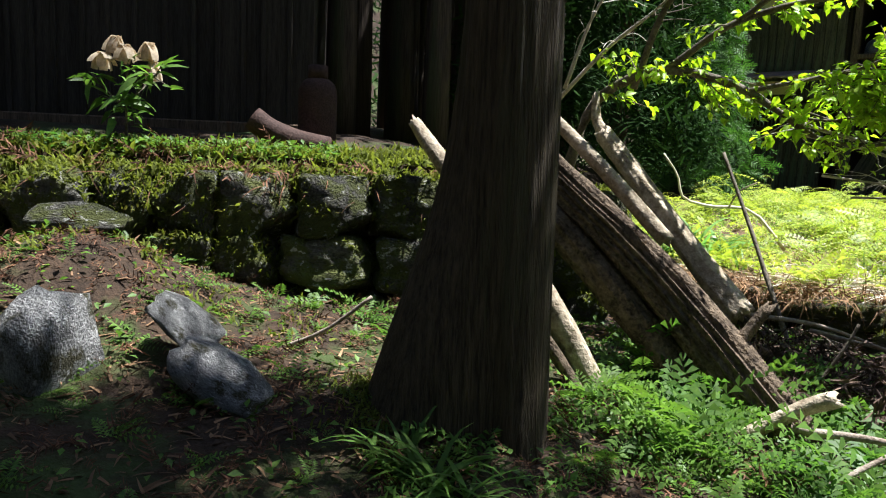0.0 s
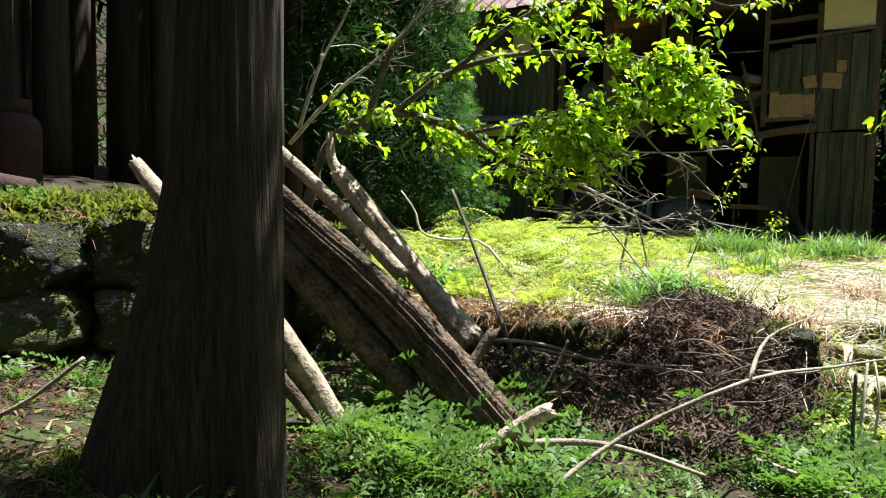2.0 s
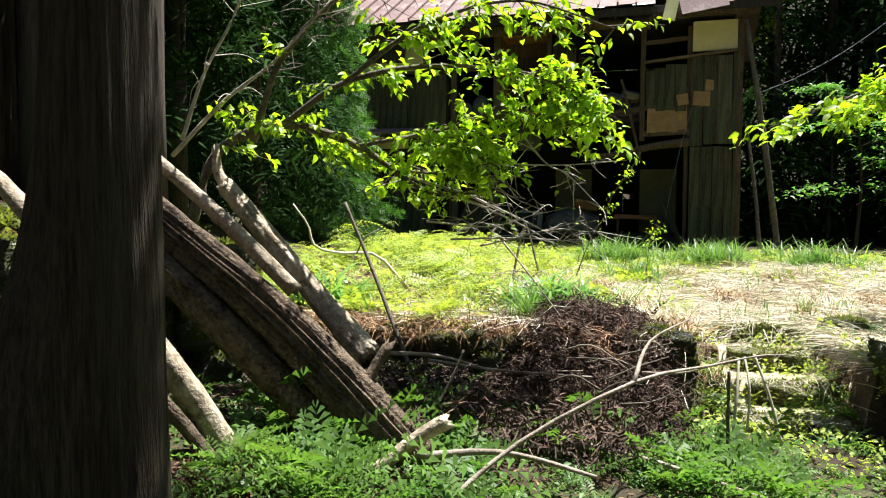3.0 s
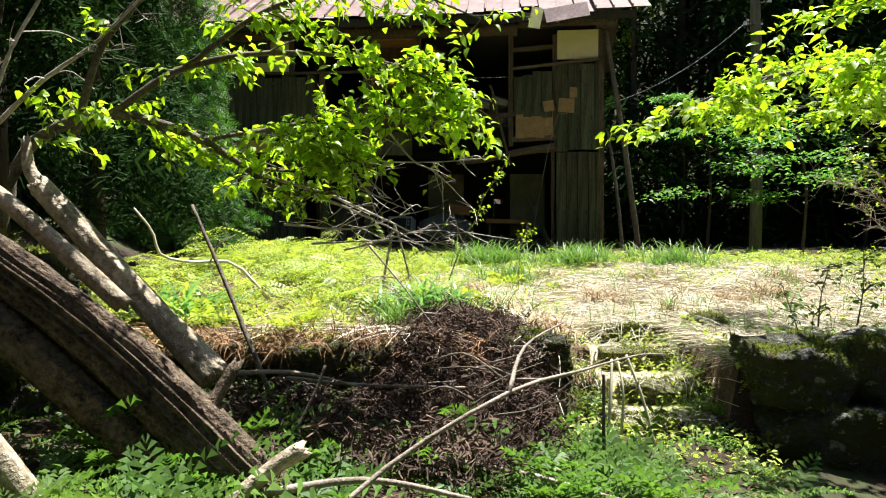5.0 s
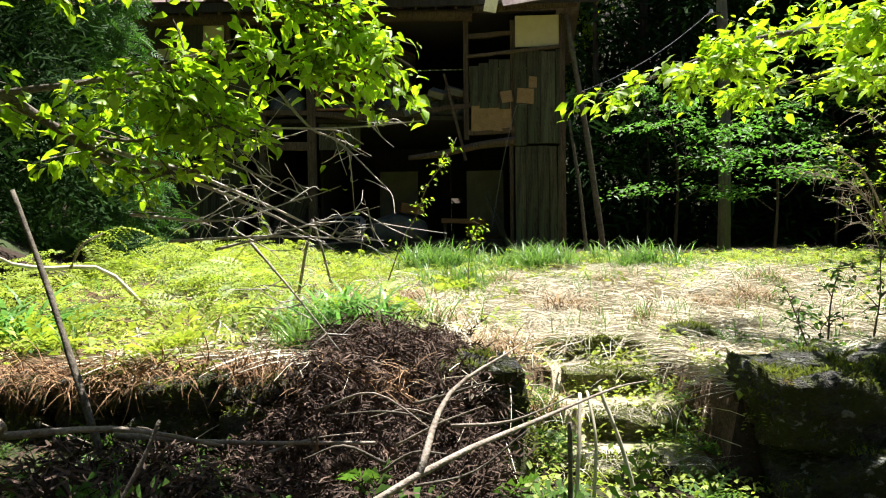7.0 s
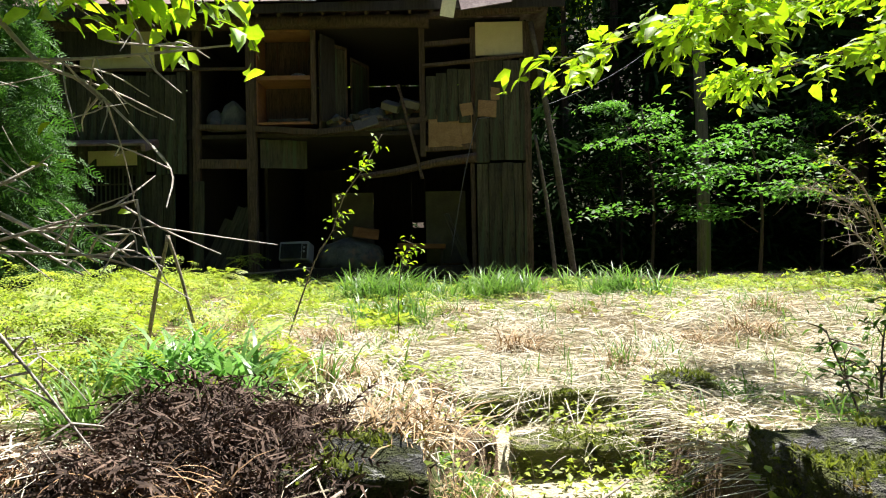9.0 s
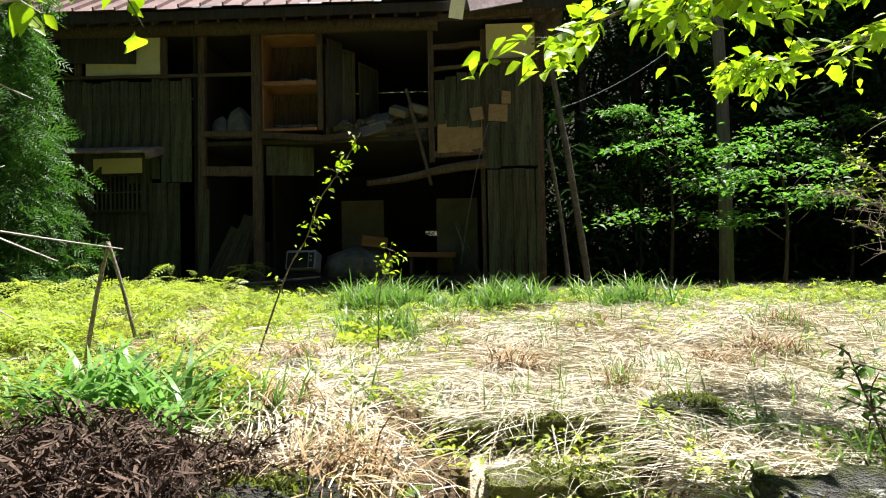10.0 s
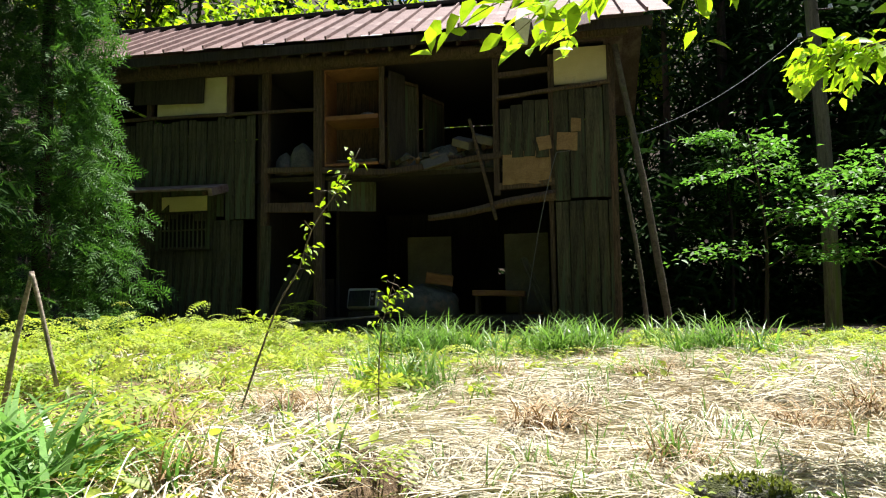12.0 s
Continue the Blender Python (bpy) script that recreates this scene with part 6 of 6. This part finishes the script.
# brush heap
r9 = np.random.default_rng(9)
BRUSHT = [brush_template(i) for i in range(3)]
n = 5400
bx, by = 1.18 + 0.82 * r9.uniform(-1, 1, n), r9.uniform(5.0, 6.62, n)
low = ground_z(bx, np.minimum(by, 5.5))
crest = np.interp(by, [5.0, 5.35, 5.8, 6.2, 6.7], [-0.12, 0.24, 0.60, 0.70, 0.56]) + 0.17 * fbm(bx, by, 2.6, 11.0)
crest = crest * (1 - np.abs((bx - 1.22) / 0.88) ** 4) - 0.28 * np.clip(1.15 - bx, 0, 1)
bz = np.maximum(low + (crest - low) * r9.uniform(0.6, 1.0, n), ground_z(bx, by) - 0.05)
def brush(name, label, P, seed, lo, hi, mt, pit=-0.1):
    r = np.random.default_rng(seed)
    k = len(P) // 3
    out = [scatter(BRUSHT[i], P[i * k:(i + 1) * k], r.normal(math.pi, 1.1, k), r.normal(pit, 0.45, k), r.normal(0, 0.8, k), r.uniform(lo, hi, k)) for i in range(3)]
    return stuff(name, label, "brush", stack(out), mt)
brush("brush_heap", "heap of dead dark brown cedar brush against the terrace wall", np.stack([bx, by, bz], -1), 91, 0.09, 0.28, BRUSH, -0.45)
core = heap("brush_core", "dense dark core of the dead brush heap", "brush", (1.22, 5.56, -0.25), 0.60, 0.34, 0.60, BRUSH, 3, 0, 2.5)
n = 800
bx, by = r9.uniform(-0.1, 1.7, n), r9.uniform(4.3, 5.3, n)
brush("brush_litter", "dark brown cedar litter below the brush heap", np.stack([bx, by, ground_z(bx, by) + r9.uniform(0.02, 0.2, n)], -1), 92, 0.15, 0.4, BRUSH)
P = spots_in(2600, -3.6, 2.0, -0.2, 3.4, on_low, 93)
P[:, 2] += 0.015
brush("cedar_litter", "red-brown dead cedar twigs strewn over the forest floor", P[r9.permutation(len(P))], 94, 0.06, 0.20, CEDAR_LITTER, 0.02)
n = 260
y = r9.uniform(-0.8, 4.4, n)
x = bank_x(y) - r9.uniform(-0.15, 0.7, n)
brush("wall_top_litter", "dead cedar twigs on top of the stone wall", np.stack([x, y, np.maximum(ground_z(x, y), 1.25) + 0.02], -1), 95, 0.10, 0.32, CEDAR_LITTER, 0.0)

br = random.Random(77)
for i in range(16):
    x, y, a = br.uniform(-0.1, 1.9), br.uniform(4.75, 5.5), br.uniform(-0.5, 0.7) + br.choice((0, math.pi))
    l, z = br.uniform(0.3, 0.75), 0.1 + 0.55 * math.exp(-((x - 1.2) / 0.6) ** 2) * (y - 4.6)
    stick("thin dead twig caught in the brush", [(x, y, z), (x + l * 0.5 * math.cos(a), y + 0.3 * l * math.sin(a), z + br.uniform(0.0, 0.12)), (x + l * math.cos(a), y + 0.5 * l * math.sin(a), z + br.uniform(-0.1, 0.2))], br.uniform(0.005, 0.011), 0.003, br.choice((TWIG, BRANCH)), "twig", 9)

# ---------- upper bank: shed, gas cylinder, stovepipe, flowering bush ----------
SHED_A = math.atan2(0.77, 0.64)
shed = thing("shed", "weathered board shed on the upper bank, deep shade put into its wood colour", "shed", (-4.65, 4.25, 0), turn=math.degrees(SHED_A))
# dark wood on core, boards and battens stands in for deep shade here
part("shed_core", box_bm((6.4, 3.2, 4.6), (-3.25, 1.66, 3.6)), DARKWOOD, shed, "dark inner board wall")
sr = random.Random(17)
x = 0.0
while x > -6.3:
    w = sr.uniform(0.2, 0.3)
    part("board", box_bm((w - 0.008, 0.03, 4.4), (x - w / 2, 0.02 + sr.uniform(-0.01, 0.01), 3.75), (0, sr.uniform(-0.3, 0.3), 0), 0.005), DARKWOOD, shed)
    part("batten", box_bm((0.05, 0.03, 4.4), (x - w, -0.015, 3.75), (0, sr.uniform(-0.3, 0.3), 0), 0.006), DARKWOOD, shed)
    x -= w
part("sill_beam", box_bm((6.4, 0.14, 0.16), (-3.2, 0.02, 1.62), (0, 0, 0), 0.015, 0.01), POSTWOOD, shed)
part("shed_roof", box_bm((7.2, 4.4, 0.08), (-3.2, 1.6, 6.0), (0, 0, 0), 0.01), ROOF, shed)

def lathe(profile, segs=28):
    bm = bmesh.new()
    rings = []
    for r, z in profile:
        rings.append([bm.verts.new((r * math.cos(2 * math.pi * k / segs), r * math.sin(2 * math.pi * k / segs), z)) for k in range(segs)])
    for a, b in zip(rings, rings[1:]):
        for k in range(segs):
            bm.faces.new((a[k], a[(k + 1) % segs], b[(k + 1) % segs], b[k]))
    bm.faces.new(rings[0][::-1]); bm.faces.new(rings[-1])
    return bm
cyl = thing("gas_cylinder", "rusty brown steel gas cylinder standing on the wall top", "gas cylinder", (-3.45, 3.45, gz(-3.45, 3.45) - 0.02))
part("body", lathe([(0.14, 0), (0.162, 0.02), (0.165, 0.06), (0.165, 0.5), (0.16, 0.56), (0.14, 0.61), (0.10, 0.645), (0.05, 0.66)]), RUST, cyl, smooth=True)
part("collar", lathe([(0.085, 0.64), (0.085, 0.76), (0.078, 0.76), (0.078, 0.645)]), RUST, cyl, smooth=True)
part("valve", lathe([(0.03, 0.64), (0.03, 0.72), (0.045, 0.73), (0.045, 0.75), (0.01, 0.76)], 12), RUST, cyl)
pipe = thing("stovepipe", "rusty sheet-metal stovepipe elbow lying on the wall top", "stovepipe", (-3.3, 3.05, 1.46))
V, F = tube(smooth_line([(0.22, 0.25, -0.02), (0.05, 0.1, 0.02), (-0.1, -0.08, 0.1), (-0.2, -0.2, 0.2)], 14), [0.10] * 14, 18, 0.03)
mesh_object("pipe", V, F, RUST, pipe, smooth=True)
limb("rim", [(0.0, 0.05, 0.03), (-0.02, 0.03, 0.04)], 0.108, 0.108, RUST, pipe, 3, 18, 0)
shrub_tree("rhododendron", "small rhododendron with wilted cream blossoms on the wall top", [
    ([(-3.75, 1.95, 1.36), (-3.74, 1.95, 1.75), (-3.78, 1.98, 2.0)], 0.012, 0.006),
    ([(-3.74, 1.95, 1.7), (-3.62, 2.05, 1.85), (-3.55, 2.12, 1.95)], 0.008, 0.004),
    ([(-3.74, 1.95, 1.65), (-3.85, 1.85, 1.8), (-3.95, 1.78, 1.92)], 0.008, 0.004)], FERN, leaf_template(0.3, 0.3, 0.4), 0.17, 3, 9, 16, 0.14, hang=0.0)
for i, (x, y, z) in enumerate(((-3.86, 1.93, 2.2), (-3.8, 1.97, 2.14), (-3.68, 2.1, 2.16), (-3.66, 2.12, 2.02), (-3.94, 1.86, 2.08))):
    r = np.random.default_rng(i)
    bl = thing("wilted_blossom", "wilted drooping cream rhododendron blossom", "flower", (x, y, z), "wilted blossoms")
    for k in range(9):
        tv, tf = strip(0.15, 0.075, 4, 0.9, 0.25)
        v, f = scatter((tv, tf), np.zeros((1, 3)), [k * 0.7 + r.normal(0, 0.15)], [-0.75 + r.normal(0, 0.3)], [0.0], [1.0])
        mesh_object("petal", v, f, PETAL, bl)
